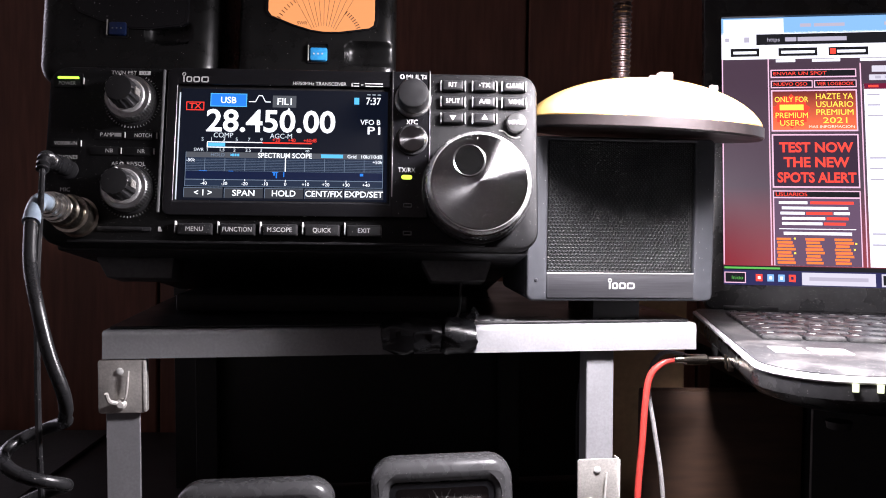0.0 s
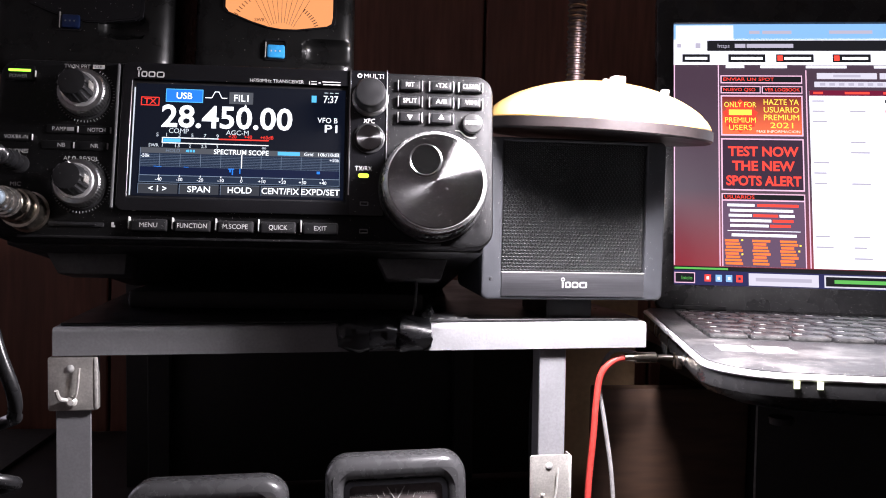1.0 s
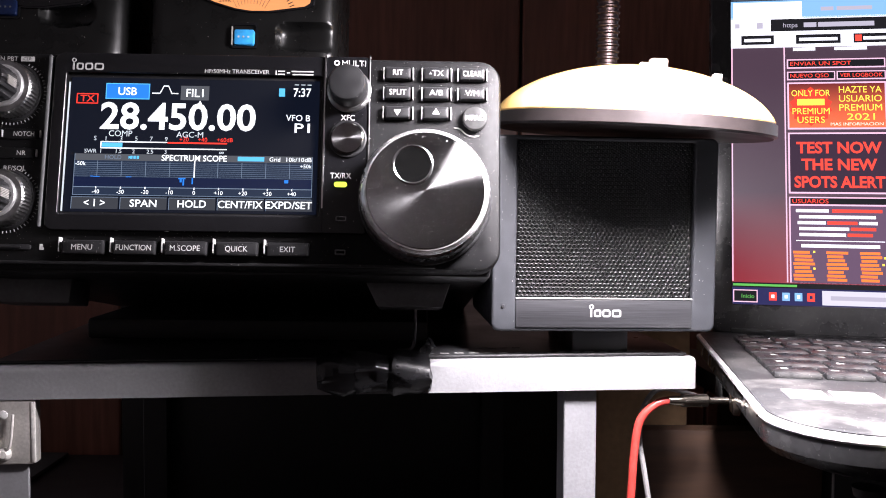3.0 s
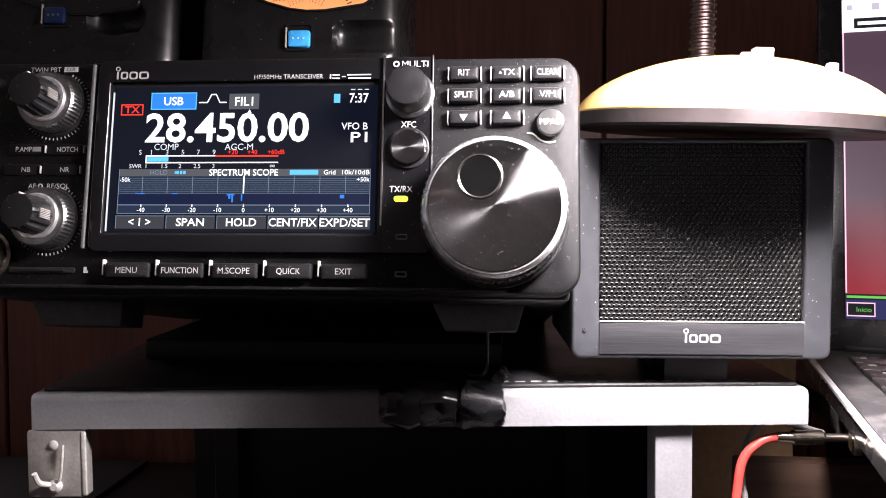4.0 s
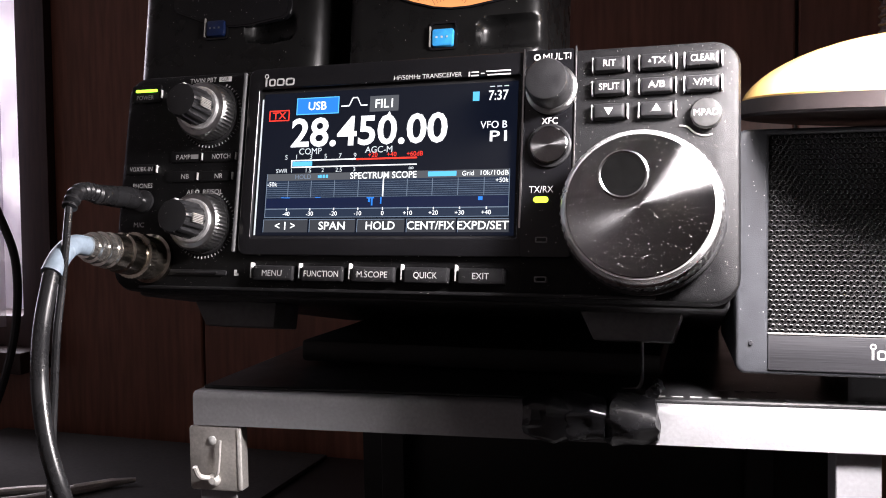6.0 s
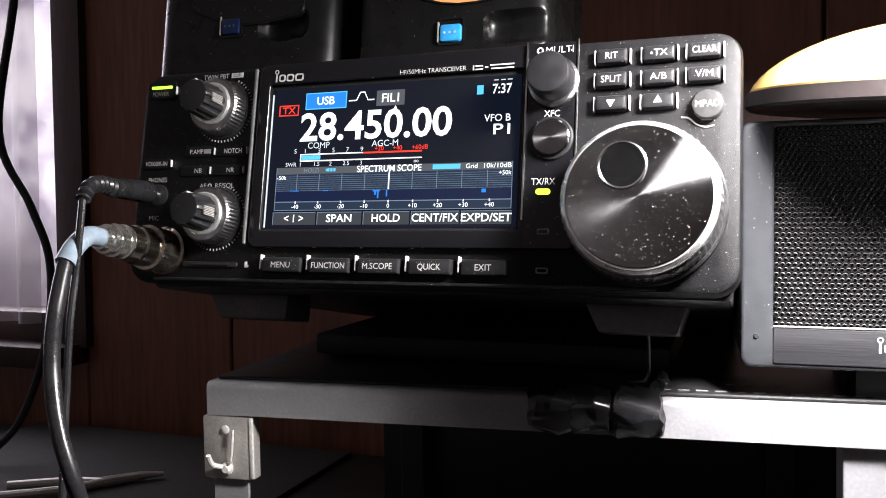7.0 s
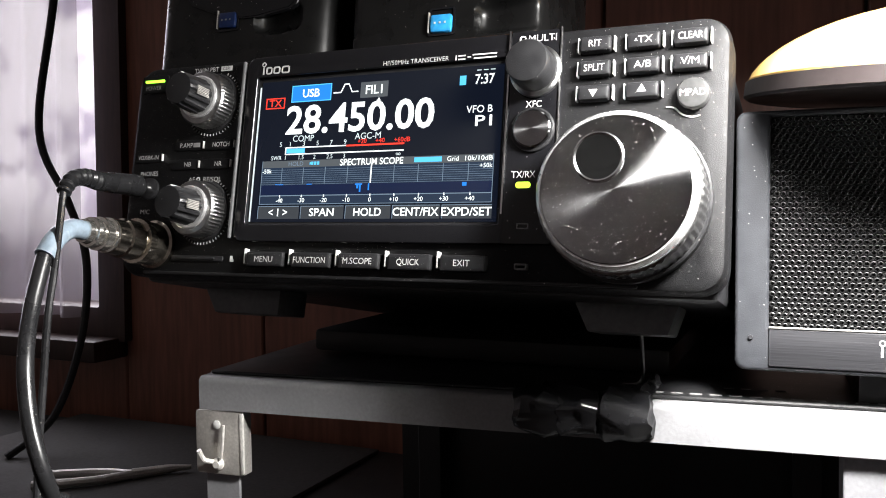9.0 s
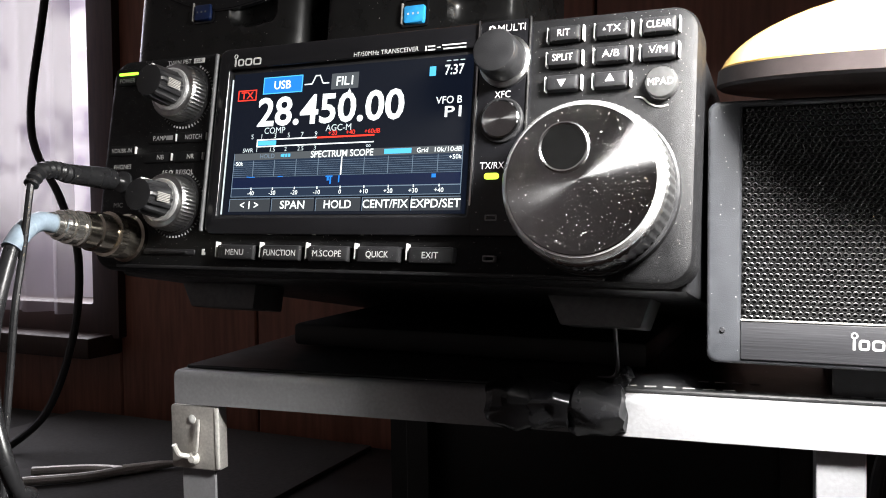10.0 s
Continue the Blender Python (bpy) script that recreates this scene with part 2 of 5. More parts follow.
def loft(sections, cx=0.0, cz=0.0):
    bm = bmesh.new()
    rings = [[bm.verts.new((x + cx, y, z + cz)) for x, z in pts] for pts, y in sections]
    n = len(rings[0])
    for a, b in zip(rings, rings[1:]):
        for i in range(n):
            bm.faces.new((a[i], a[(i + 1) % n], b[(i + 1) % n], b[i]))
    bm.faces.new(rings[0])
    bm.faces.new(rings[-1][::-1])
    return bm


def ring_frame(w, h, r, iw, ih, ir, y0, y1, cx=0.0, cz=0.0, seg=6, icx=0.0, icz=0.0, soft=0.0):
    """A frame: a rounded rectangle with a rounded opening through it."""
    bm = bmesh.new()
    def ring(pts, y, ox=0.0, oz=0.0):
        return [bm.verts.new((x + cx + ox, y, z + cz + oz)) for x, z in pts]
    loops = [ring(outline(w, h, r, seg), y1), ring(outline(w, h, r, seg), y0 + soft)]
    turns = [math.pi / 2 * k / 4 for k in range(1, 5)] if soft else []
    for a in turns:
        d = soft * (1 - math.cos(a))
        loops.append(ring(outline(w - 2 * d, h - 2 * d, r, seg), y0 + soft * (1 - math.sin(a))))
    for a in turns[::-1]:
        d = soft * (1 - math.cos(a))
        loops.append(ring(outline(iw + 2 * d, ih + 2 * d, ir, seg), y0 + soft * (1 - math.sin(a)), icx, icz))
    loops.append(ring(outline(iw, ih, ir, seg), y0 + soft, icx, icz))
    loops.append(ring(outline(iw, ih, ir, seg), y1, icx, icz))
    n = len(loops[0])
    for a, b in zip(loops, loops[1:] + loops[:1]):
        for i in range(n):
            bm.faces.new((a[i], a[(i + 1) % n], b[(i + 1) % n], b[i]))
    return bm


def smooth_path(pts, per=8):
    pts = [Vector(p) for p in pts]
    out = []
    for i in range(len(pts) - 1):
        p0, p1, p2, p3 = pts[max(i - 1, 0)], pts[i], pts[i + 1], pts[min(i + 2, len(pts) - 1)]
        for k in range(per):
            t = k / per
            out.append(0.5 * (2 * p1 + (p2 - p0) * t + (2 * p0 - 5 * p1 + 4 * p2 - p3) * t * t + (3 * p1 - p0 - 3 * p2 + p3) * t ** 3))
    return out + [pts[-1]]


def tube(pts, r, n=12, radius=None):
    """A tube along points. radius(k): its radius at point k."""
    bm = bmesh.new()
    rings, up = [], Vector((0.3, 0.2, 1)).normalized()
    pts = [Vector(p) for p in pts]
    for k, p in enumerate(pts):
        d = (pts[min(k + 1, len(pts) - 1)] - pts[max(k - 1, 0)]).normalized()
        side = d.cross(up)
        side = side.normalized() if side.length > 1e-4 else d.orthogonal().normalized()
        up = side.cross(d).normalized()
        q = radius(k) if radius else r
        rings.append([bm.verts.new(p + q * (math.cos(2 * math.pi * i / n) * side + math.sin(2 * math.pi * i / n) * up)) for i in range(n)])
    for a, b in zip(rings, rings[1:]):
        for i in range(n):
            bm.faces.new((a[i], a[(i + 1) % n], b[(i + 1) % n], b[i]))
    bm.faces.new(rings[0])
    bm.faces.new(rings[-1][::-1])
    return bm


def flat(rects, y):
    """Thin flat marks in x and z: (x0, z0, x1, z1) each, 0.1 mm deep."""
    bm = bmesh.new()
    for x0, z0, x1, z1 in rects:
        f = [bm.verts.new(p) for p in ((x0, y, z0), (x1, y, z0), (x1, y, z1), (x0, y, z1))]
        b = [bm.verts.new((v.co.x, y + 0.0001, v.co.z)) for v in f]
        bm.faces.new(f)
        bm.faces.new(b[::-1])
        for i in range(4):
            bm.faces.new((f[i], b[i], b[(i + 1) % 4], f[(i + 1) % 4]))
    return bm


def merge(bms):
    out = bmesh.new()
    for b in bms:
        me = bpy.data.meshes.new("piece")
        b.to_mesh(me)
        b.free()
        out.from_mesh(me)
        bpy.data.meshes.remove(me)
    return out


def writing(text, height, x, z, y, material, parent, align="CENTER", width=None, name="lettering", thick=0.0, slant=0.0):
    """Letters standing in the x-z plane, capital height given, centred on z."""
    cu = bpy.data.curves.new("letters", "FONT")
    cu.body, cu.align_x, cu.size, cu.resolution_u, cu.offset, cu.shear = text, align, 1.0, 3, thick, slant
    ob = bpy.data.objects.new("letters", cu)
    me = bpy.data.meshes.new_from_object(ob)
    bpy.data.objects.remove(ob)
    bpy.data.curves.remove(cu)
    me.name = name
    co = np.zeros(len(me.vertices) * 3)
    me.vertices.foreach_get("co", co)
    co = co.reshape(-1, 3)
    s = height / 0.69
    sx = width / (co[:, 0].max() - co[:, 0].min()) if width else s
    lo = {"CENTER": (co[:, 0].max() + co[:, 0].min()) / 2, "LEFT": co[:, 0].min(), "RIGHT": co[:, 0].max()}[align]
    out = np.stack([(co[:, 0] - lo) * sx + x, np.full(len(co), y), (co[:, 1] - 0.345) * s + z], 1)
    me.vertices.foreach_set("co", out.ravel())
    me.materials.clear()
    me.materials.append(material)
    me.update()
    ob = new(name, me)
    ob.parent = parent
    return ob


def maker_mark(x, z, h, y, material, parent):
    """A small ring over a row of plain outlines, in place of a maker's name."""
    mark = part("maker_mark", flat([(x - 2.05 * h, z - h / 2, x - 1.82 * h, z + h / 2)], y), material, parent)
    for a, b in ((-1.55, -0.6), (-0.42, 0.66), (0.86, 2.1)):
        part("mark_outline", ring_frame((b - a) * h, h, h * 0.3, (b - a - 0.42) * h, h * 0.58, h * 0.14, y, y + 0.0001, x + (a + b) / 2 * h, z), material, mark)
    part("mark_ring", ring_frame(h * 0.62, h * 0.62, h * 0.3, h * 0.36, h * 0.36, h * 0.17, y, y + 0.0001, x - 1.92 * h, z + h * 0.86), material, mark)


# ---- setting ----
def setting(name, bm, material, label, category):
    return tagged(part(name, bm, material), label, category, kind="structure")


setting("floor", box(-3, 3, -2.5, 2.5, -0.05, 0, 0), DARKWOOD, "dark wooden floor of the small room", "floor")
# unseen ceiling and three walls, made pale to bounce lamp light as fill
setting("ceiling", box(-3, 3, -2.5, 2.5, 2.4, 2.45, 0), WHITEP, "unseen pale ceiling that bounces light", "ceiling")
setting("wall_west", box(-3, -3 + 0.02, -2.5, 0.6, 0, 2.4), BOUNCEWALL, "unseen side wall, cream to bounce light", "wall")
setting("wall_east", box(2.98, 3, -2.5, 0.6, 0, 2.4), BOUNCEWALL, "unseen side wall, cream to bounce light", "wall")
setting("wall_south", box(-3, 3, -2.52, -2.5, 0, 2.4), BOUNCEWALL, "unseen wall behind the operator, cream to bounce light", "wall")

# wooden back wall with a window opening on its left
WALL_Y = 0.5
wall = thing("wall_north", Matrix(), "dark reddish-brown wood-panelled wall with vertical seams", "wall", kind="structure")
edges = [-0.56, -0.36, -0.16, 0.02, 0.235, 0.43, 0.62, 0.8, 1.0, 1.4, 2.0, 3.0]
for a, b in zip(edges, edges[1:]):
    part("panel", box(a + 0.0015, b - 0.0015, WALL_Y, WALL_Y + 0.02, 0.0, 2.4, 0.0015, 1), WOOD, wall)
part("backing", box(-0.56, 3, WALL_Y + 0.021, WALL_Y + 0.05, 0, 2.4), DARKWOOD, wall)
part("panel", box(-3, -0.56, WALL_Y, WALL_Y + 0.03, 0.0, 0.86, 0.002, 1), WOOD, wall)
part("panel", box(-3, -0.56, WALL_Y, WALL_Y + 0.03, 1.9, 2.4, 0.002, 1), WOOD, wall)
part("panel", box(-3, -2.2, WALL_Y, WALL_Y + 0.03, 0.86, 1.9, 0.002, 1), WOOD, wall)

window = thing("window_1", pose(-1.38, WALL_Y, 1.38), "window with daylight behind a sheer curtain", "window", kind="structure")
part("window_frame", ring_frame(1.66, 1.06, 0.003, 1.58, 0.98, 0.003, -0.012, 0.05), DARKWOOD, window, "dark brown wooden window frame")
part("window_sill", box(-0.85, 0.82, -0.05, 0.02, -0.55, -0.525, 0.003), DARKWOOD, window)

sky_m, sn, sl, sb = nodes_of("daylight_backdrop")
tc = sn.new("ShaderNodeTexCoord")
nz = sn.new("ShaderNodeTexNoise")
nz.inputs["Scale"].default_value, nz.inputs["Detail"].default_value = 6, 6
sl.new(tc.outputs["Object"], nz.inputs["Vector"])
cr = sn.new("ShaderNodeValToRGB")
cr.color_ramp.elements[0].position, cr.color_ramp.elements[0].color = 0.38, (0.22, 0.18, 0.26, 1)
cr.color_ramp.elements[1].position, cr.color_ramp.elements[1].color = 0.55, (0.8, 0.73, 0.8, 1)
sl.new(nz.outputs[0], cr.inputs[0])
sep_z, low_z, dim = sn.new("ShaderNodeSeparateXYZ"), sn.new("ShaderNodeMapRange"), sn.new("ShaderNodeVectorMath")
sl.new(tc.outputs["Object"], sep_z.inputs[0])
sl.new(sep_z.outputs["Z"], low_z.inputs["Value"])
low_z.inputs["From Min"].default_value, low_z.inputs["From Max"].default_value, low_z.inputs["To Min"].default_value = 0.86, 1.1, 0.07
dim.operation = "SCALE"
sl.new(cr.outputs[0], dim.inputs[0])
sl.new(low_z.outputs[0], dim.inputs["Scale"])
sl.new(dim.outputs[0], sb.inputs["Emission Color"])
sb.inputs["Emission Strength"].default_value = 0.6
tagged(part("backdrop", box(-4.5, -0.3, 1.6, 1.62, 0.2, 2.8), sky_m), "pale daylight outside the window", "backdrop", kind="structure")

curt_m, cn, cl, cb = nodes_of("sheer_curtain")
cb.inputs["Base Color"].default_value = (0.75, 0.7, 0.78, 1)
cb.inputs["Roughness"].default_value = 0.9
cb.inputs["Alpha"].default_value = 0.45


def curtain_mesh(w, h, folds, depth):
    bm = bmesh.new()
    nx, nz_ = folds * 8, 16
    g = []
    for j in range(nz_ + 1):
        row = []
        for i in range(nx + 1):
            u = i / nx
            row.append(bm.verts.new((u * w, depth * (math.sin(u * folds * 2 * math.pi) + 0.4 * math.sin(u * folds * 5.1 + j * 0.2)), j / nz_ * h)))
        g.append(row)
    for j in range(nz_):
        for i in range(nx):
            bm.faces.new((g[j][i], g[j][i + 1], g[j + 1][i + 1], g[j + 1][i]))
    return bm


curtain = part("curtain", curtain_mesh(1.5, 1.0, 26, 0.01), curt_m, None, "", (-2.1, WALL_Y - 0.03, 0.88))
tagged(curtain, "sheer whitish curtain hanging in front of the window", "curtain")

# the desk, and the cabinet that carries the laptop
desk = thing("desk", pose(0, 0, 0), "black desk that carries the rack and the meters", "desk")
part("desktop", box(-0.6, 0.9, -0.02, 0.48, 0.735, 0.76, 0.003), BLACKBOARD, desk)
for x in (-0.55, 0.84):
    for y in (0.02, 0.43):
        part("leg", box(x, x + 0.05, y, y + 0.04, 0.0, 0.735, 0.002), BLACKBOARD, desk)

stand = thing("laptop_stand", pose(0, 0, 0), "black boarded stand beneath the laptop", "stand")
part("side_board", box(0.37, 0.385, 0.14, 0.3, 0.76, 0.885, 0.001), BLACKBOARD, stand)
part("side_board", box(0.66, 0.675, 0.14, 0.3, 0.76, 0.885, 0.001), BLACKBOARD, stand)
part("front_board", box(0.262, 0.369, 0.125, 0.138, 0.76, 0.88, 0.0015), STANDWOOD, stand, "brown wooden front board")
part("front_board", box(0.371, 0.68, 0.12, 0.138, 0.76, 0.885, 0.001), BLACKBOARD, stand)
part("top_board", box(0.33, 0.69, 0.1, 0.3, 0.885, 0.8985, 0.001), BLACKBOARD, stand)

low = thing("low_cabinet", pose(-1.0, 0.22, 0), "low grey cloth-covered cabinet under the window", "cabinet")
part("body", box(-0.65, 0.4, -0.2, 0.25, 0.0, 0.76, 0.01), CLOTH, low)

# ---- rack with posts ----
rack = thing("rack", pose(-0.047, 0.0188, 0.932, 0, -0.6, 4.05), "aluminium shelf rack on two grey posts", "rack")
RL = 0.314
bm = bmesh.new()
prof = [(0, 0), (0, -0.0142), (0.0012, -0.0142), (0.0012, -0.0012), (0.02, -0.0012), (0.02, 0)]
a = [bm.verts.new((0, y, z)) for y, z in prof]
b = [bm.verts.new((RL, y, z)) for y, z in prof]
for i in range(len(prof)):
    bm.faces.new((a[i], a[(i + 1) % 6], b[(i + 1) % 6], b[i]))
bm.faces.new(a)
bm.faces.new(b[::-1])
long_edges = [e for e in bm.edges if abs(e.verts[0].co.x - e.verts[1].co.x) > 0.1]
bmesh.ops.bevel(bm, geom=[e for e in long_edges if abs(e.verts[0].co.y) < 1e-5 and abs(e.verts[0].co.z) < 1e-5], offset=0.0028, segments=5, profile=0.5, affect="EDGES")
part("front_rail", bm, ALU, rack, "bare grey aluminium angle rail")
part("shelf_sheet", box(0.002, RL - 0.002, 0.006, 0.27, 0.0002, 0.0016, 0.0005, 1), SHELFM, rack, "black sheet with small slots")
for i in range(16):
    x = 0.19 + i * 0.0068
    part("slot", box(x, x + 0.0042, 0.0105, 0.0118, 0.0017, 0.0019), GREYINK, rack)
for i in range(4):
    part("slot", box(0.215 + i * 0.006, 0.2185 + i * 0.006, 0.024, 0.0255, 0.0017, 0.0019), GREYINK, rack)
# board added to keep the space under the shelf as dark as shade
part("back_shade_board", box(-0.02, RL + 0.02, 0.2752, 0.279, -0.171, 0.0, 0.001), BLACKBOARD, rack, "added dark board for the shade under the shelf")
part("rear_rail", box(0, RL, 0.2722, 0.275, -0.0155, 0.0015, 0.0005, 1), ALU, rack)


def post(x, y, z_top, z_bottom, w=0.017):
    return part("post", merge([box(x, x + w, y, y + 0.0015, z_bottom, z_top, 0.0004, 1), box(x, x + 0.0015, y + 0.0015, y + 0.014, z_bottom, z_top, 0.0004, 1)]), POSTM, rack)


post(0.0005, 0.003, -0.0145, -0.1715)
post(0.2535, 0.004, -0.0145, -0.174, 0.0152)
# rear posts coloured black so that they sink into the shade
for x in (0.0, 0.252):
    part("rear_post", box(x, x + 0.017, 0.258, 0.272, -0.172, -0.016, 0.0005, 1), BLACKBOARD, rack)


def bracket(x, y, z, h, w, label):
    br = part("bracket", merge([slab(w, h, 0.0015, y, y + 0.0012, x + w / 2, z - h / 2, 0.0003, 3), box(x + w - 0.0012, x + w, y + 0.0012, y + 0.007, z - h, z, 0.0003, 1)]), STEEL, rack, label)
    part("rivet", lathe([(0.0019, y), (0.0019, y - 0.0005), (0.0012, y - 0.0009)], 16), INK, br, "", (x + w * 0.46, 0, z - 0.006))
    part("wing_screw", merge([tube(smooth_path([(x + w * 0.42, y - 0.001, z - h * 0.8), (x + w * 0.28, y - 0.004, z - h * 0.74), (x + w * 0.24, y - 0.006, z - h * 0.58)], 5), 0.0011, 8),
                              tube(smooth_path([(x + w * 0.45, y - 0.001, z - h * 0.8), (x + w * 0.6, y - 0.002, z - h * 0.68), (x + w * 0.66, y - 0.002, z - h * 0.2)], 5), 0.0006, 8),
                              ]), BRIGHT, br, "bright bent wing screw and wire hook")
    part("screw_boss", lathe([(0.0028, y), (0.0028, y - 0.001), (0.0015, y - 0.0022)], 18), BRIGHT, br, "", (x + w * 0.48, 0, z - h * 0.83))
    part("bent_edge", box(x + w - 0.0014, x + w + 0.0004, y - 0.0004, y + 0.0011, z - h + 0.0008, z - 0.0005, 0.0004, 2), BRIGHT, br)
    return br


bracket(-0.0025, 0.0005, -0.0147, 0.0275, 0.0235, "worn steel hinge bracket")
bracket(0.2485, 0.002, -0.0742, 0.034, 0.0235, "worn steel hinge bracket with burred edges")

# electrical tape wrapped round the rail
tp = thing("tape", pose(0.1175, 0.0312, 0.9288, 0, 2, 94), "crumpled shiny black tape wound round the rail", "tape")
for y0, y1, r0 in ((-0.0265, -0.006, 0.0093), (-0.009, 0.01, 0.0086), (0.006, 0.0245, 0.0092)):
    bm = lathe([(0.002, y0), (r0 * 0.8, y0 + 0.001), (r0, y0 + 0.006), (r0 * 0.96, (y0 + y1) / 2), (r0 * 1.03, y1 - 0.005), (r0 * 0.8, y1 - 0.001), (0.002, y1)], 48)
    for v in bm.verts:
        v.co += Vector(noise.noise_vector(v.co * 160 + Vector((y0 * 900, 0, 0)))) * 0.0034
        v.co.z = max(v.co.z, -0.0095)
    part("wrap", bm, TAPE, tp)
bm = tube(smooth_path([(0.004, -0.02, 0.004), (0.005, -0.024, 0.0085), (0.0045, -0.0262, 0.012), (0.004, -0.0275, 0.013)], 6), 0.002, 10)
for v in bm.verts:
    v.co += Vector(noise.noise_vector(v.co * 420)) * 0.0014
part("frayed_end", bm, TAPE, tp, "frayed end sticking up")

# ---- transceiver ----
radio = thing("transceiver", pose(0, 0, 1.0, -10, 0, 0), "black desktop radio transceiver with lit colour display", "radio")
part("body", box(-0.0655, 0.1685, 0.013, 0.235, -0.0247, 0.0625, 0.002), BLACK, radio)
for i in range(18):
    part("vent_slot", box(-0.05 + i * 0.012, -0.044 + i * 0.012, 0.05, 0.2, 0.0625, 0.0629), DARKIN, radio)
CXP, CZP, WP, HP = 0.0512, 0.0209, 0.2405, 0.0887
part("front_panel", slab(WP, HP, 0.009, 0.0, 0.016, CXP, CZP, 0.0028), PANEL, radio, "textured black front panel flecked with dust")
part("panel_chin", slab(0.2, 0.0012, 0.0005, -0.0008, 0.004, 0.045, -0.0218, 0.0003), BLACK, radio)
part("display_block", ring_frame(0.1285, 0.0735, 0.0035, 0.1038, 0.0585, 0.001, -0.0022, 0.002, 0.0535, 0.0277, 6, -0.0074, -0.0008, 0.0006), GLOSS, radio, "glossy black display surround")
part("display_back", box(-0.0065, 0.0985, -0.0001, 0.0015, -0.003, 0.0568), BLACK, radio)
part("knob_strip", slab(0.0178, 0.0735, 0.0015, -0.0027, 0.002, 0.1083, 0.0277, 0.0004), GLOSS, radio)
part("strip_edge", slab(0.0007, 0.064, 0.0003, -0.0031, -0.0022, 0.0993, 0.033, 0.0001), CHROME, radio)
part("strip_edge", slab(0.0006, 0.064, 0.0003, -0.0031, -0.0022, 0.1174, 0.033, 0.0001), KNURL, radio)
part("left_edge", slab(0.0012, 0.071, 0.0005, -0.0026, 0.0, -0.0125, 0.0277, 0.0003), FOOT, radio)

Y0 = -0.0003
scr = part("screen", flat([(-0.0042, -0.0012, 0.0968, 0.0545)], Y0), E_BG, radio, "lit colour display")
part("screen_edge", flat([(-0.0052, -0.001, -0.0046, 0.0525)], Y0), E_DIM, radio)
Y1, Y2 = Y0 - 0.00012, Y0 - 0.00026
part("key_box", flat([(0.0099, 0.0456, 0.0276, 0.0522)], Y1), E_BLUE, scr)
part("key_rim", merge([flat([(0.0099, 0.0456, 0.0276, 0.0459), (0.0099, 0.0519, 0.0276, 0.0522), (0.0099, 0.0459, 0.0102, 0.0519), (0.0273, 0.0459, 0.0276, 0.0519)], Y2)]), E_CYAN, scr)
writing("USB", 0.0031, 0.0187, 0.0489, Y2, E_WHITE, scr, thick=0.015)
part("key_box", flat([(0.0402, 0.0456, 0.0517, 0.0516)], Y1), E_GREY, scr)
writing("FIL1", 0.0033, 0.046, 0.0486, Y2, E_WHITE, scr, thick=0.012)
part("filter_curve", merge([flat([(0.0285, 0.0481, 0.0318, 0.0485), (0.0365, 0.0481, 0.0392, 0.0485), (0.0332, 0.0512, 0.0352, 0.0516)], Y1), tube([(0.0318, Y1, 0.0483), (0.0333, Y1, 0.0514)], 0.0002, 6), tube([(0.0351, Y1, 0.0514), (0.0366, Y1, 0.0483)], 0.0002, 6)]), E_WHITE, scr)
part("transmit_rim", flat([(-0.0018, 0.0435, 0.0069, 0.0439), (-0.0018, 0.0474, 0.0069, 0.0478), (-0.0018, 0.0439, -0.0014, 0.0474), (0.0065, 0.0439, 0.0069, 0.0474)], Y1), E_RED, scr)
writing("TX", 0.0027, 0.0026, 0.0457, Y1, E_RED, scr, width=0.0058, thick=0.01)
writing("28.450.00", 0.0107, 0.0397, 0.0386, Y1, E_WHITE, scr, width=0.0628, thick=0.02)
writing("7:37", 0.0035, 0.0933, 0.0496, Y1, E_WHITE, scr, "RIGHT", width=0.0072, thick=0.01)
part("card_icon", flat([(0.0802, 0.0478, 0.0826, 0.0512)], Y1), E_CYAN, scr)
part("clock_dots", flat([(0.0865 + i * 0.0026, 0.0527, 0.0882 + i * 0.0026, 0.053) for i in range(3)], Y1), E_DIM, scr)
writing("VFO B", 0.0026, 0.0932, 0.0388, Y1, E_WHITE, scr, "RIGHT", width=0.0098)
writing("P1", 0.0038, 0.0932, 0.0346, Y1, E_WHITE, scr, "RIGHT", width=0.0062, thick=0.01)
part("tuning_mark", lathe([(0.0009, Y1 + 0.0001), (0.0009, Y1)], 3), E_WHITE, scr, "", pose(0.0482, 0, 0.0446, 0, 30, 0))
writing("COMP", 0.0024, 0.0168, 0.0312, Y1, E_DIM, scr, width=0.0094)
writing("AGC-M", 0.0024, 0.0447, 0.0311, Y1, E_DIM, scr, width=0.0108)
for x, s in ((0.0068, "S"), (0.0111, "1"), (0.0172, "3"), (0.0233, "5"), (0.0293, "7"), (0.0353, "9")):
    writing(s, 0.0018, x, 0.0291, Y1, E_DIM, scr)
for x, s in ((0.0425, "+20"), (0.05, "+40"), (0.059, "+60dB")):
    writing(s, 0.0017, x, 0.0291, Y1, E_RED, scr)
for x, s in ((0.0052, "SWR"), (0.0093, "1"), (0.0165, "1.5"), (0.0224, "2"), (0.029, "2.5"), (0.0353, "3"), (0.0578, "∞")):
    writing(s, 0.0016, x, 0.0238, Y1, E_DIM, scr)
part("meter_line", flat([(0.009, 0.0275, 0.0358, 0.0279), (0.009, 0.0249, 0.0599, 0.0253), (0.009, 0.0249, 0.0094, 0.0279)], Y1), E_WHITE, scr)
part("meter_line", flat([(0.0358, 0.0273, 0.0599, 0.0279)], Y1), E_RED, scr)
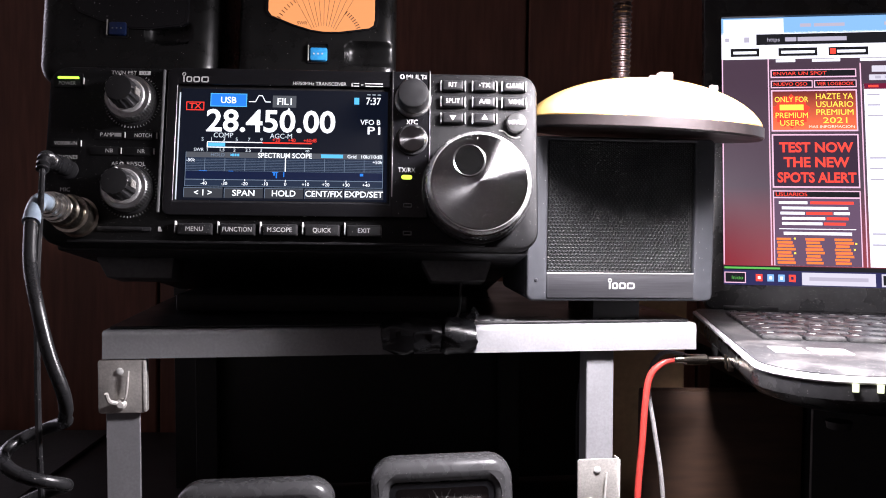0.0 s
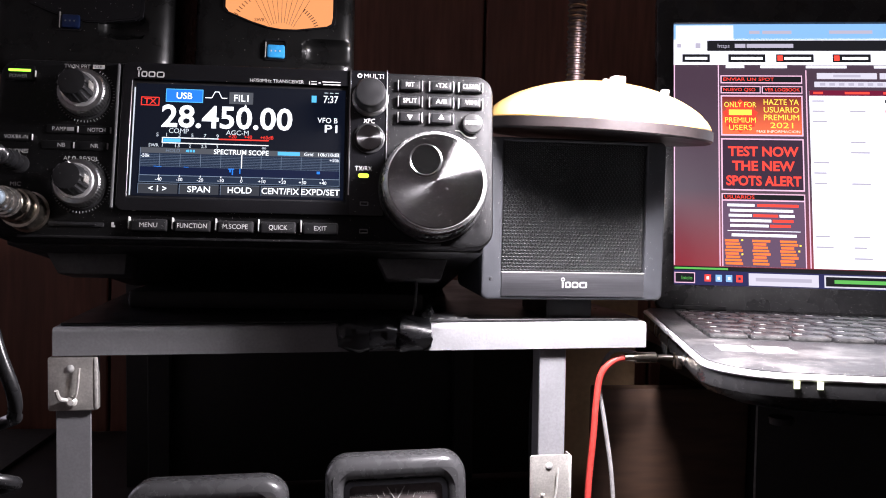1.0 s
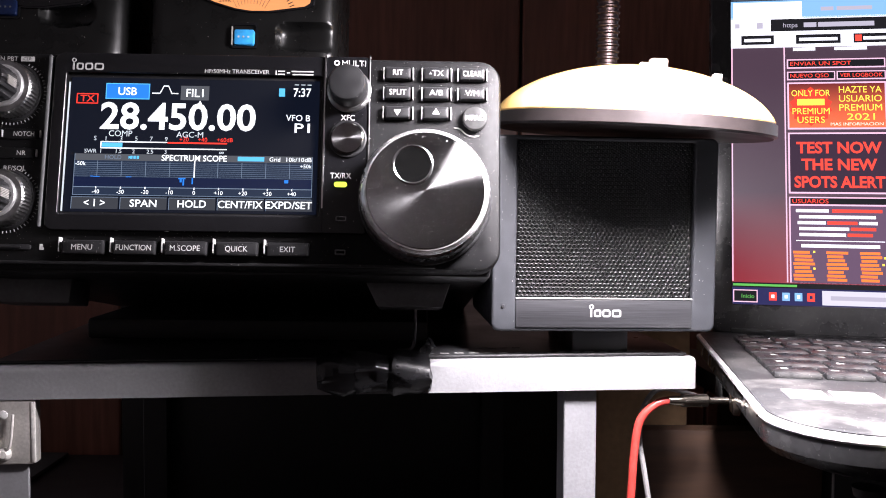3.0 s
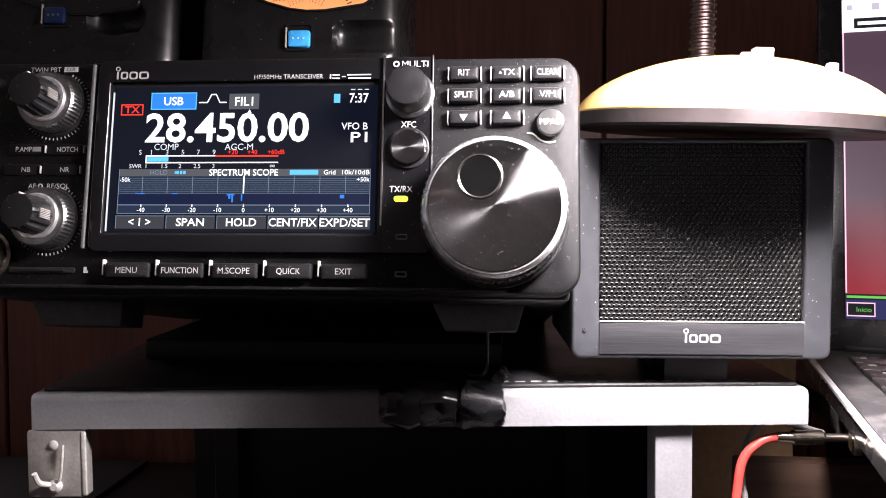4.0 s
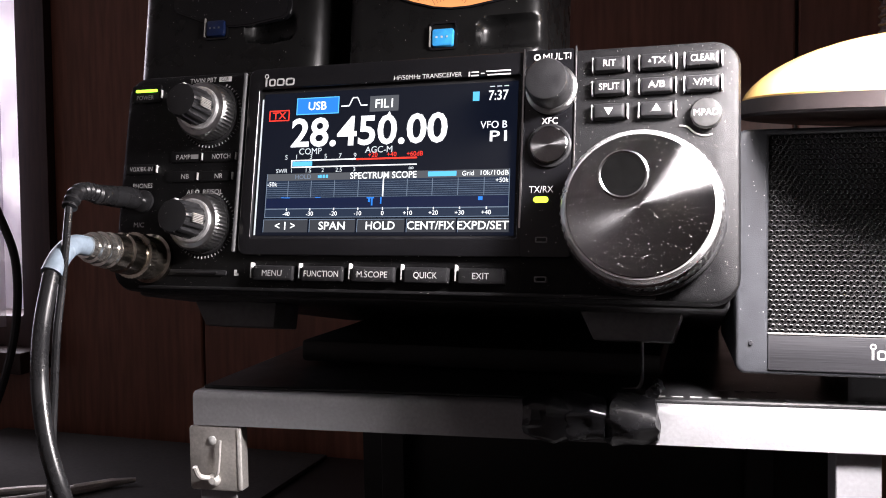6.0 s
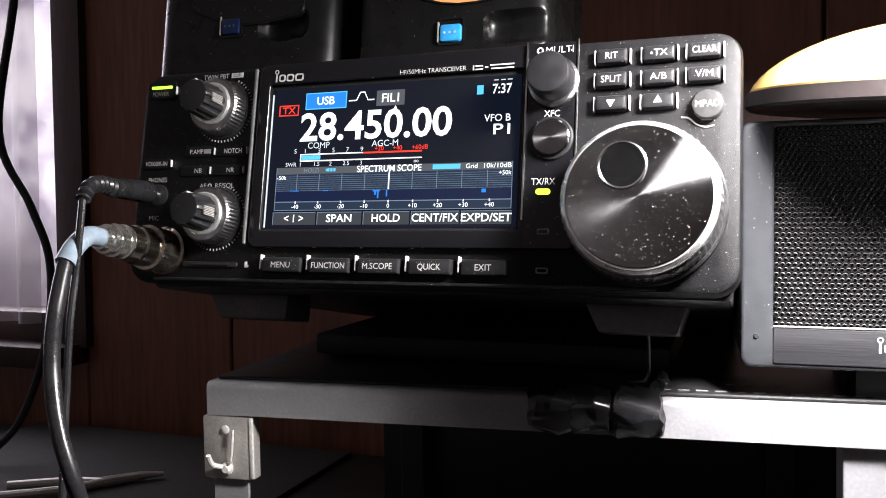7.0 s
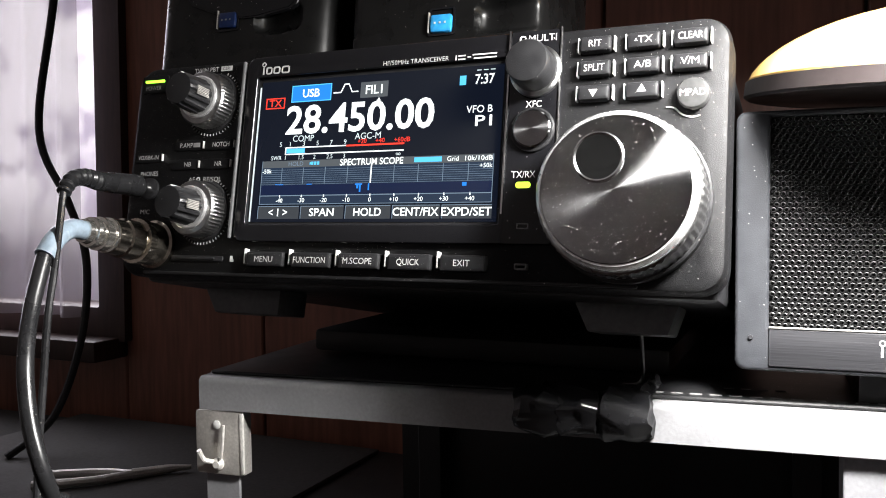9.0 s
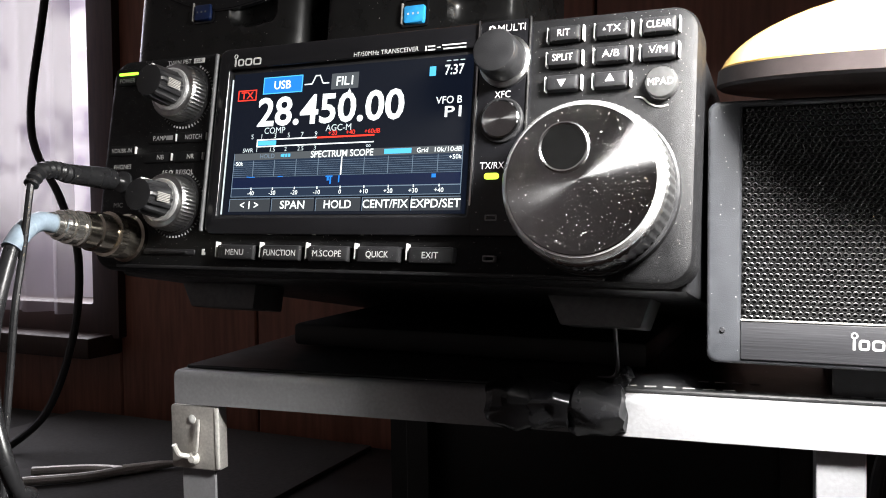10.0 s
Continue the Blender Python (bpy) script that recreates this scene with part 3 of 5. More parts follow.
part("meter_bar", flat([(0.0096, 0.0255, 0.0178, 0.0273)], Y1), E_CYAN, scr)
part("scope_field", flat([(-0.0009, 0.0056, 0.0948, 0.0226)], Y1), E_SCOPE, scr)
part("scope_header", flat([(-0.0009, 0.0199, 0.0948, 0.0226)], Y1 - 0.00005), E_GREY, scr)
part("waterfall", flat([(-0.0007, 0.0091, 0.0946, 0.0131)], Y1 - 0.00005), E_FALL, scr)
writing("SPECTRUM SCOPE", 0.0024, 0.047, 0.0213, Y2, E_WHITE, scr, width=0.0262, thick=0.01)
writing("HOLD", 0.0017, 0.0145, 0.0213, Y2, E_LINE, scr)
part("scan_arrows", lathe([(0.0007, Y2 + 0.0001), (0.0007, Y2)], 3), E_CYAN, scr, "", pose(0.021, 0, 0.0213))
part("scan_arrows", flat([(0.0213 + i * 0.0013, 0.0207, 0.0222 + i * 0.0013, 0.0219) for i in range(3)], Y2), E_CYAN, scr)
part("mode_flag", flat([(0.0645, 0.0204, 0.0752, 0.0222)], Y2), E_CYAN, scr)
writing("Grid", 0.0017, 0.0795, 0.0213, Y2, E_WHITE, scr)
writing("10k/10dB", 0.0017, 0.0893, 0.0213, Y2, E_WHITE, scr, width=0.0102)
writing("-50k", 0.0016, 0.0016, 0.0186, Y2, E_WHITE, scr)
writing("+50k", 0.0016, 0.0921, 0.0186, Y2, E_WHITE, scr)
for g in [(0.0083 + i * 0.00965, 0.0133, 0.0085 + i * 0.00965, 0.0197) for i in range(9)] + [(-0.0008, 0.0133 + k * 0.0008, 0.0947, 0.01338 + k * 0.0008) for k in range(8)] + [(-0.0009, 0.0056, 0.0948, 0.0058), (-0.0009, 0.0088, 0.0948, 0.0091), (-0.0009, 0.0056, -0.0007, 0.0226), (0.0946, 0.0056, 0.0948, 0.0226)]:
    part("grid_line", flat([g], Y2), E_LINE, scr)
part("scope_cursor", flat([(0.0471, 0.0133, 0.0475, 0.02)], Y2 - 0.00005), E_WHITE, scr)
for g in ((0.041, 0.0126, 0.0439, 0.0131), (0.0416, 0.0113, 0.0424, 0.0126), (0.0428, 0.01, 0.0434, 0.0126), (0.0464, 0.0106, 0.0469, 0.0131), (0.0836, 0.0115, 0.0852, 0.0128), (0.007, 0.0131, 0.0095, 0.0134), (0.02, 0.0131, 0.0222, 0.0134), (0.0058, 0.0132, 0.0068, 0.0135)):
    part("scope_trace", flat([g], Y2), E_BLUE, scr)
for i, s in enumerate(("-40", "-30", "-20", "-10", "0", "+10", "+20", "+30", "+40")):
    writing(s, 0.0016, 0.0083 + i * 0.0098, 0.0071, Y2, E_WHITE, scr)
    part("tick", flat([(0.0081 + i * 0.0098, 0.0083, 0.0085 + i * 0.0098, 0.0092)], Y2), E_WHITE, scr)
for i, s in enumerate(("< 1 >", "SPAN", "HOLD", "CENT/FIX", "EXPD/SET")):
    x = -0.0012 + i * 0.0194
    part("soft_key", flat([(x, 0.0, x + 0.0186, 0.0049)], Y1), E_KEY, scr)
    part("soft_key_rim", flat([(x, 0.0047, x + 0.0186, 0.0049), (x, 0.0, x + 0.0002, 0.0049)], Y2), E_LINE, scr)
    writing(s, 0.0029, x + 0.0093, 0.0025, Y2, E_WHITE, scr, width=(0.0084, 0.0107, 0.0114, 0.018, 0.0187)[i], thick=0.012)

maker_mark(0.0028, 0.0585, 0.003, -0.0024, INK, radio)
writing("HF/50MHz TRANSCEIVER", 0.0017, 0.0632, 0.0574, -0.0024, INK, radio, width=0.0262)
part("model_bar", flat([(0.0788, 0.0563, 0.0793, 0.0581), (0.0798, 0.0563, 0.0826, 0.0568), (0.0798, 0.0576, 0.0826, 0.0581), (0.0834, 0.057, 0.0847, 0.0574), (0.0853, 0.0576, 0.0943, 0.0581), (0.0858, 0.0563, 0.0943, 0.0568)], -0.0024), INK, radio, "pale bars where the model name stands")

# labels on the left of the panel
for s, x, z, h, w in (("TWIN PBT", -0.0325, 0.0617, 0.0019, 0.0122), ("POWER", -0.0595, 0.0559, 0.0018, 0.0082), ("P.AMP", -0.039, 0.0304, 0.0019, 0.0064), ("NOTCH", -0.0217, 0.0303, 0.0019, 0.0082), ("NB", -0.0375, 0.0225, 0.0019, 0.0035), ("NR", -0.0222, 0.0224, 0.0019, 0.0035),
                      ("AF", -0.0346, 0.0161, 0.0019, 0.003), ("RF/SQL", -0.0243, 0.0161, 0.0019, 0.0088), ("VOX/BK-IN", -0.0585, 0.0259, 0.0018, 0.0108), ("PHONES", -0.057, 0.019, 0.0019, 0.0092), ("MIC", -0.0572, 0.003, 0.0019, 0.0048)):
    writing(s, h, x, z, -0.0002, GREYINK if s == "POWER" else INK, radio, width=w)
part("label_box", flat([(-0.0252, 0.0607, -0.0197, 0.0627)], -0.0002), INK, radio)
writing("CLR", 0.0013, -0.02245, 0.0617, -0.00035, BLACK, radio)
part("label_box", flat([(-0.0355, 0.0295, -0.0322, 0.0313)], -0.0002), GREYINK, radio)
part("dial_icon", ring_frame(0.0019, 0.0019, 0.0009, 0.001, 0.001, 0.0005, -0.0003, -0.0002, -0.0313, 0.0161), INK, radio)
for x, z in ((-0.0308, 0.0304), (-0.0155, 0.0303), (-0.0322, 0.0225), (-0.0165, 0.0224), (-0.0515, 0.0259)):
    part("side_button", slab(0.014, 0.0042, 0.0008, -0.0006, 0.0005, x - 0.0075, z + 0.0, 0.0003, 3), PANEL, radio)
    part("button_edge", slab(0.0005, 0.003, 0.0002, -0.001, 0.0, x + 0.0003, z, 0.0001, 2), INK, radio)
part("power_button", slab(0.014, 0.0075, 0.001, -0.0006, 0.0005, -0.0592, 0.0575, 0.0003, 3), PANEL, radio)
part("power_led", slab(0.0102, 0.0011, 0.0003, -0.0011, 0.0, -0.0591, 0.0587, 0.0001, 2), L_GREEN, radio, "glowing green bar")
part("button_edge", slab(0.0004, 0.0034, 0.0002, -0.001, 0.0, -0.0518, 0.0572, 0.0001, 2), INK, radio)
for o in [o for o in radio.children if o.name.startswith("lettering") and o.data.vertices[0].co.y > -0.001]:
    o.location.y = -0.0006
for o in [o for o in radio.children if o.name.startswith(("label_box", "dial_icon"))]:
    o.location.y = -0.0006
part("card_slot", merge([slab(0.0255, 0.0022, 0.0008, -0.0007, 0.0, -0.0285, -0.0158, 0.0003, 3), slab(0.018, 0.0009, 0.0003, -0.0012, 0.0, -0.0285, -0.0158, 0.0002, 2)]), BLACK, radio)
part("card_icon", flat([(-0.0124, -0.0168, -0.0106, -0.0158), (-0.0124, -0.0158, -0.0112, -0.0145)], -0.0003), INK, radio)


def double_knob(x, z, name):
    k = part(name, lathe([(0.0122, 0.0), (0.0124, -0.0006), (0.0118, -0.0012), (0.0112, -0.0013)], 60), BLACK, radio, "", (x, 0, z))
    part("scale_ring", merge([tick_at(i, 54, 0.0127, 0.0136) for i in range(54) if not 24 <= i <= 30]), GREYINK, k)
    part("outer_ring", lathe([(0.0109, -0.001), (0.0109, -0.0078), (0.0104, -0.0086), (0.0088, -0.009)], 144, lambda i, j: (0.00028 if i % 3 == 0 else 0.0) if j < 2 else 0), KNURL, k, "knurled grey metal ring")
    part("ring_band", lathe([(0.0086, -0.0088), (0.0086, -0.0098), (0.0081, -0.0102)], 60), RIMMETAL, k)
    part("cap", lathe([(0.0072, -0.009), (0.007, -0.013), (0.0066, -0.0205), (0.006, -0.0214), (0.0045, -0.0216)], 72, lambda i, j: (-0.0009 if (i // 3) % 2 else 0) if 0 < j < 3 else 0), BLACK, k, "fluted black cap")
    part("grip_inlay", merge([box(0.0067, 0.0072, -0.0185, -0.012, -0.0018 + j * 0.0006, -0.00145 + j * 0.0006) for j in range(6)]), STEEL, k)
    part("pointer", box(-0.0004, 0.0004, -0.0206, -0.012, 0.0062, 0.0069, 0.0002, 1), INK, k)
    return k


def tick_at(i, n, r0, r1):
    bm = box(-0.00012, 0.00012, -0.0006, -0.0001, r0, r1)
    bm.transform(Matrix.Rotation(2 * math.pi * i / n + math.pi, 4, "Y"))
    return bm


double_knob(-0.0278, 0.0475, "passband_knob")
double_knob(-0.0273, 0.0032, "volume_knob")

multi = part("multi_knob", lathe([(0.009, -0.0027), (0.009, -0.0042), (0.008, -0.0052)], 64), KNURL, radio, "", (0.1092, 0, 0.0498))
part("cap", lathe([(0.0076, -0.0045), (0.0076, -0.011), (0.0074, -0.0138), (0.0069, -0.0146), (0.0055, -0.0149)], 72, lambda i, j: -0.0003 if i % 2 and 0 < j < 2 else 0), BLACK, multi)
writing("MULTI", 0.0024, 0.1108, 0.0616, -0.0029, INK, radio, width=0.0098)
part("dial_icon", ring_frame(0.0024, 0.0024, 0.0012, 0.0014, 0.0014, 0.0007, -0.003, -0.0028, 0.1038, 0.0616), INK, radio)
writing("XFC", 0.0023, 0.1088, 0.0386, -0.0029, INK, radio, width=0.0056)
xfc = part("push_button", lathe([(0.0076, -0.0027), (0.0076, -0.0036), (0.0071, -0.0038), (0.0067, -0.0037)], 60), BLACK, radio, "", (0.109, 0, 0.0297))
part("button_disc", lathe([(0.0065, -0.0036), (0.0065, -0.0046), (0.006, -0.005)], 60), DISC, xfc, "round brushed metal button")
writing("TX/RX", 0.0023, 0.1065, 0.0145, -0.0029, INK, radio, width=0.0084)
part("status_led", slab(0.0052, 0.0021, 0.001, -0.0031, -0.0026, 0.1065, 0.0109, 0.0001, 5), L_YELLOW, radio, "yellow-green status light")
for z in (-0.003, -0.0165):
    part("lock_icon", ring_frame(0.0042, 0.002, 0.0004, 0.0034, 0.0012, 0.0003, -0.0028, -0.0026 if z > -0.01 else -0.0002, 0.107, z), GREYINK, radio)

for c, x in enumerate((0.1289, 0.1446, 0.1593)):
    for r, z in enumerate((0.058, 0.0497, 0.0414)):
        if (c, r) == (2, 2):
            continue
        b = part("key", slab(0.0105, 0.0052, 0.0008, -0.0032, 0.0005, x, z, 0.0011, 3), KEY, radio)
        # white strips put in for the grazing light on the key's edges
        part("key_side_glint", slab(0.0005, 0.005, 0.0002, -0.0022, 0.0, x - 0.0058, z, 0.0001, 2), INK, b)
        part("key_side_glint", slab(0.0005, 0.005, 0.0002, -0.0022, 0.0, x + 0.0062, z, 0.0001, 2), INK, b)
        s = (("RIT", "SPLIT", ""), ("⊿TX", "A/B", ""), ("CLEAR", "V/M", ""))[c][r]
        if s:
            writing(s.replace("⊿", "▵"), 0.0023, x, z, -0.0033, INK, b, width={"RIT": 0.0042, "SPLIT": 0.0068, "A/B": 0.0055, "CLEAR": 0.0076, "V/M": 0.0056}.get(s, 0.0058))
        else:
            part("arrow", lathe([(0.0017, 0.0001), (0.0017, 0.0)], 3), INK, b, "", pose(x, -0.0033, z, 0, 90 if c == 0 else -90, 0))
mp = part("round_key", lathe([(0.0052, 0.0), (0.0052, -0.0024), (0.0047, -0.0032), (0.004, -0.0034)], 48), PADM, radio, "", (0.1605, 0, 0.0393))
writing("MPAD", 0.0022, 0, 0, -0.0035, INK, mp, width=0.0078)
part("key_groove", tube(smooth_path([(0.152, -0.0002, 0.0358), (0.1545, -0.0002, 0.0354), (0.157, -0.0002, 0.0332), (0.16, -0.0002, 0.0322), (0.1625, -0.0002, 0.0327)], 5), 0.0003, 6), STEEL, radio)
for i, s in enumerate(("MENU", "FUNCTION", "M.SCOPE", "QUICK", "EXIT")):
    x = 0.0055 + i * 0.0202
    b = part("menu_key", slab(0.0168, 0.0058, 0.0008, -0.0034, 0.0005, x, -0.0158, 0.0011, 3), KEY, radio)
    # lit left edge of the key, drawn as a white strip
    part("key_side_glint", slab(0.0006, 0.0058, 0.0002, -0.0026, 0.0, x - 0.0094, -0.0147, 0.0001, 2), INK, b)
    writing(s, 0.0022, x, -0.0158, -0.0035, INK, b, width=(0.0082, 0.0138, 0.0118, 0.0088, 0.006)[i])

# tuning knob
TX_, TZ_ = 0.1406, 0.0055
tune = part("tuning_knob", lathe([(0.0268, 0.0), (0.0268, -0.004), (0.0262, -0.0045)], 90), BLACK, radio, "large tuning knob", (TX_, 0, TZ_))
part("grip_ring", lathe([(0.0245, -0.004), (0.0254, -0.0046), (0.0252, -0.0152), (0.0247, -0.0158)], 240, lambda i, j: 0.0003 if (i // 2) % 2 and j in (1, 2) else 0), KNURL, tune, "finely knurled black ring")
part("bright_ring", lathe([(0.0245, -0.0156), (0.0247, -0.0178), (0.0243, -0.0186), (0.0233, -0.0198), (0.0226, -0.0199)], 120), RIMMETAL, tune, "polished metal rim")
part("brushed_face", lathe([(0.0227, -0.0195), (0.0227, -0.0201), (0.0224, -0.0203)], 120), DISC, tune, "brushed dark metal face with dust")
fleck_rng, flecks = random.Random(11), bmesh.new()
for i in range(520):
    a, r, e = fleck_rng.uniform(0, math.tau), 0.0221 * math.sqrt(fleck_rng.random()), 0.00005 + 0.00013 * fleck_rng.random() ** 2.5
    fx, fz, turn, thin = r * math.cos(a), r * math.sin(a), fleck_rng.uniform(0, math.tau), fleck_rng.uniform(0.6, 1.6)
    if math.hypot(fx + 0.0049, fz - 0.0098) < 0.0082:
        continue
    base = [flecks.verts.new((fx + e * thin * math.cos(turn + k * math.tau / 5), -0.02028, fz + e * math.sin(turn + k * math.tau / 5))) for k in range(5)]
    tip = flecks.verts.new((fx, -0.0203 - e * 1.1, fz))
    for k in range(5):
        flecks.faces.new((base[k], base[(k + 1) % 5], tip))
tagged(part("dust", flecks, DUST, tune), kind="stuff")
dm = part("finger_dimple", lathe([(0.0079, -0.0202), (0.0079, -0.0208), (0.0074, -0.0211), (0.0069, -0.0208), (0.0069, -0.0204)], 60), CHROME, tune, "", (-0.0049, 0, 0.0098))
part("dimple_cup", lathe([(0.0069, -0.0203), (0.0069, -0.0208), (0.0065, -0.02075), (0.0055, -0.0206), (0.004, -0.02052), (0.002, -0.02047), (0.0003, -0.02046)], 48), CUP, dm)

# jacks and feet
part("phones_jack", lathe([(0.0045, 0.0), (0.0045, -0.0012), (0.0032, -0.0018)], 32), BLACK, radio, "", (-0.0562, 0, 0.0127))
part("mic_socket", lathe([(0.0098, 0.0), (0.0098, -0.002), (0.0088, -0.0026), (0.0084, -0.0085), (0.0088, -0.009), (0.0088, -0.0125), (0.0072, -0.013)], 72, lambda i, j: 0.0003 if i % 2 and j in (4, 5) else 0), NICKEL, radio, "nickel microphone socket", (-0.05, 0, -0.0106))
for x0, x1, b0, b1 in ((-0.056, -0.0155, -0.0495, -0.016), (0.1146, 0.1525, 0.12, 0.149)):
    sec = [([(x0, -0.0245), (b0, -0.0354), (b1, -0.0354), (x1, -0.0245)], y) for y in (0.062, 0.04)]
    bm = loft(sec)
    bmesh.ops.bevel(bm, geom=bm.edges[:], offset=0.0008, segments=2, profile=0.5, affect="EDGES")
    part("foot", bm, FOOT, radio, "grey tapered plastic foot")
for x in (-0.02, 0.132):
    part("rear_foot", lathe([(0.008, 0), (0.0075, 0.006)], 24), RUBBER, radio, "", pose(x + 0.005, 0.2, -0.0247, 90, 0, 0))
part("stand_wire", tube(smooth_path([(0.137, 0.0525, -0.031), (0.1368, 0.0605, -0.044), (0.1364, 0.0648, -0.0505), (0.135, 0.0658, -0.0533), (0.132, 0.0662, -0.0541), (0.1285, 0.0664, -0.0543)], 6), 0.0008, 8), KNURL, radio, "bent wire stand")

# power supply box under the radio
under = thing("power_box", pose(0.058, 0.13, 0.9352), "flat black metal box beneath the radio", "power supply")
part("case", box(-0.085, 0.085, -0.05, 0.1, 0, 0.0105, 0.002), BLACKBOARD, under)
part("wood_strip", box(-0.088, 0.005, 0.046, 0.054, 0.0107, 0.0155, 0.001), CARD, under, "bare wooden strip")

# ---- plugs and cables at the radio ----
RM = pose(0, 0, 1.0, -10, 0, 0)


def from_radio(p):
    return RM @ Vector(p)


ph = thing("headphone_cable", Matrix(), "thin black headphone cable with moulded plug", "cable")
part("plug_tip", tube([from_radio((-0.0562, -0.0005, 0.0127)), from_radio((-0.0562, -0.009, 0.0127))], 0.002, 14), CHROME, ph)
axis = [from_radio((-0.0562, -0.006, 0.0127)), from_radio((-0.0515, -0.033, 0.0092))]
steps = 24
part("plug_body", tube([axis[0].lerp(axis[1], k / steps) for k in range(steps + 1)], 0.0042, 16, lambda k: 0.0033 if k < 2 else 0.0047 - 0.001 * k / steps - (0.00035 if 5 < k < 20 and k % 2 else 0)), CORD, ph)
relief = smooth_path([axis[1], from_radio((-0.0495, -0.041, 0.0088)), from_radio((-0.0472, -0.0485, 0.0062)), from_radio((-0.046, -0.0525, 0.0005))], 8)
part("strain_relief", tube(relief, 0.003, 14, lambda k: 0.0037 - 0.0012 * k / len(relief) - (0.0011 if k % 3 == 0 else 0)), CORD, ph)
e = relief[-1]
part("cord", tube(smooth_path([relief[-2], e, (-0.0452, -0.0565, 0.985), (-0.0445, -0.0605, 0.968), (-0.0435, -0.0635, 0.95), (-0.041, -0.069, 0.92), (-0.039, -0.072, 0.89), (-0.038, -0.07, 0.85), (-0.038, -0.055, 0.8), (-0.04, -0.015, 0.7618), (-0.04, 0.01, 0.7618)], 8), 0.0013, 10), CORD, ph)

mc = thing("microphone_cable", Matrix(), "coiled black microphone cable with pale blue sleeve and nickel plug", "cable")
q = lambda d, dx=0.0, dz=0.0: from_radio((-0.05 + dx, -d, -0.0106 + dz))
prof = [(0.0128, 0.0072), (0.0135, 0.0078), (0.02, 0.0077), (0.0206, 0.007), (0.026, 0.0068), (0.0266, 0.0062), (0.031, 0.006), (0.0316, 0.0052), (0.0345, 0.005), (0.0352, 0.0042), (0.038, 0.004)]
part("plug", tube([q(d) for d, r in prof[:6]], 0.008, 40, lambda k: prof[k][1]), NICKEL, mc, "nickel-plated round plug")
clamp = [(0.0262, 0.0066), (0.0272, 0.0068), (0.0275, 0.006), (0.029, 0.006), (0.0293, 0.0064), (0.0315, 0.0064), (0.0318, 0.0054), (0.0338, 0.0054), (0.034, 0.0058), (0.0355, 0.0056), (0.0358, 0.0046), (0.0385, 0.0044)]
part("clamp", tube([q(d) for d, r in clamp], 0.006, 32, lambda k: clamp[k][1]), CLAMPM, mc, "bright ribbed cable clamp")
sl_path = smooth_path([q(0.0365), q(0.044, 0.0005, -0.0002), q(0.0508, 0.0015, -0.0045), q(0.0555, 0.0022, -0.0115)], 8)
part("sleeve", tube(sl_path, 0.0036, 16), SLEEVE, mc, "pale blue tubing")
cp = [sl_path[-2], sl_path[-1], (-0.0445, -0.067, 0.971), (-0.038, -0.0755, 0.9545), (-0.032, -0.0795, 0.937), (-0.0265, -0.08, 0.922), (-0.0265, -0.077, 0.9135)]
lead = smooth_path(cp, 8)
coil = []
for k in range(0, 141):
    a = 2 * math.pi * k / 26
    coil.append(Vector((-0.0395 + 0.0115 * math.cos(a), -0.075 + 0.0105 * math.sin(a), 0.9105 - 0.0265 * k / 26)))
part("cord", tube(lead[:-1] + coil, 0.0027, 12), CORD, mc, "thick black coiled cord")

# ---- loudspeaker ----
spk = thing("loudspeaker", pose(0.223, 0.037, 0.9935, 0, 0, 2.5), "dark grey desktop loudspeaker with perforated grille", "loudspeaker")
part("cabinet", merge([slab(0.103, 0.0882, 0.004, 0.004, 0.08, -0.0005, -0.0018, 0.002)]), SPKGREY, spk)
part("face_frame", ring_frame(0.103, 0.0882, 0.0035, 0.081, 0.0715, 0.001, 0.0, 0.006, -0.0005, -0.0018, 6, 0.0, 0.0063, 0.0013), SPKGREY, spk)
part("name_band", slab(0.081, 0.0128, 0.0006, -0.0006, 0.002, -0.0005, -0.0377, 0.0003, 3), SPKBAND, spk, "brushed black name band")
part("band_line", slab(0.081, 0.0006, 0.0002, -0.0009, 0.0, -0.0005, -0.0308, 0.0001, 2), STEEL, spk)
part("corner_screw", lathe([(0.0009, 0.0), (0.0007, -0.0006)], 12), SPKBAND, spk, "", (-0.0468, 0, -0.0345))
maker_mark(0.0, -0.0375, 0.0034, -0.0008, INK, spk)
part("grille_backing", box(-0.041, 0.04, 0.0035, 0.004, -0.031, 0.041), DARKIN, spk)


def grille(w, h, pitch, hole, cx, cz, y):
    """A perforated sheet: staggered round holes, one mesh."""
    bm = bmesh.new()
    rows, cols = int(h / (pitch * 0.87)), int(w / pitch)
    ph_, pw = h / rows, w / (cols + 0.5)
    for r in range(rows):
        z = cz - h / 2 + (r + 0.5) * ph_
        for c in range(cols):
            x = cx - w / 2 + (c + 0.5 + 0.5 * (r % 2)) * pw
            o, i_, b_ = [], [], []
            for k in range(8):
                a = math.pi / 4 * k + math.pi / 8
                ca, sa = math.cos(a), math.sin(a)
                m = max(abs(ca), abs(sa))
                o.append(bm.verts.new((x + pw / 2 * ca / m, y + 0.0002, z + ph_ / 2 * sa / m)))
                i_.append(bm.verts.new((x + hole * 1.1 * ca, y, z + hole * 1.1 * sa)))
                b_.append(bm.verts.new((x + hole * ca * 0.95, y + 0.0008, z + hole * sa * 0.95)))
            for k in range(8):
                j = (k + 1) % 8
                bm.faces.new((o[k], o[j], i_[j], i_[k]))
                bm.faces.new((i_[k], i_[j], b_[j], b_[k]))
    return bm


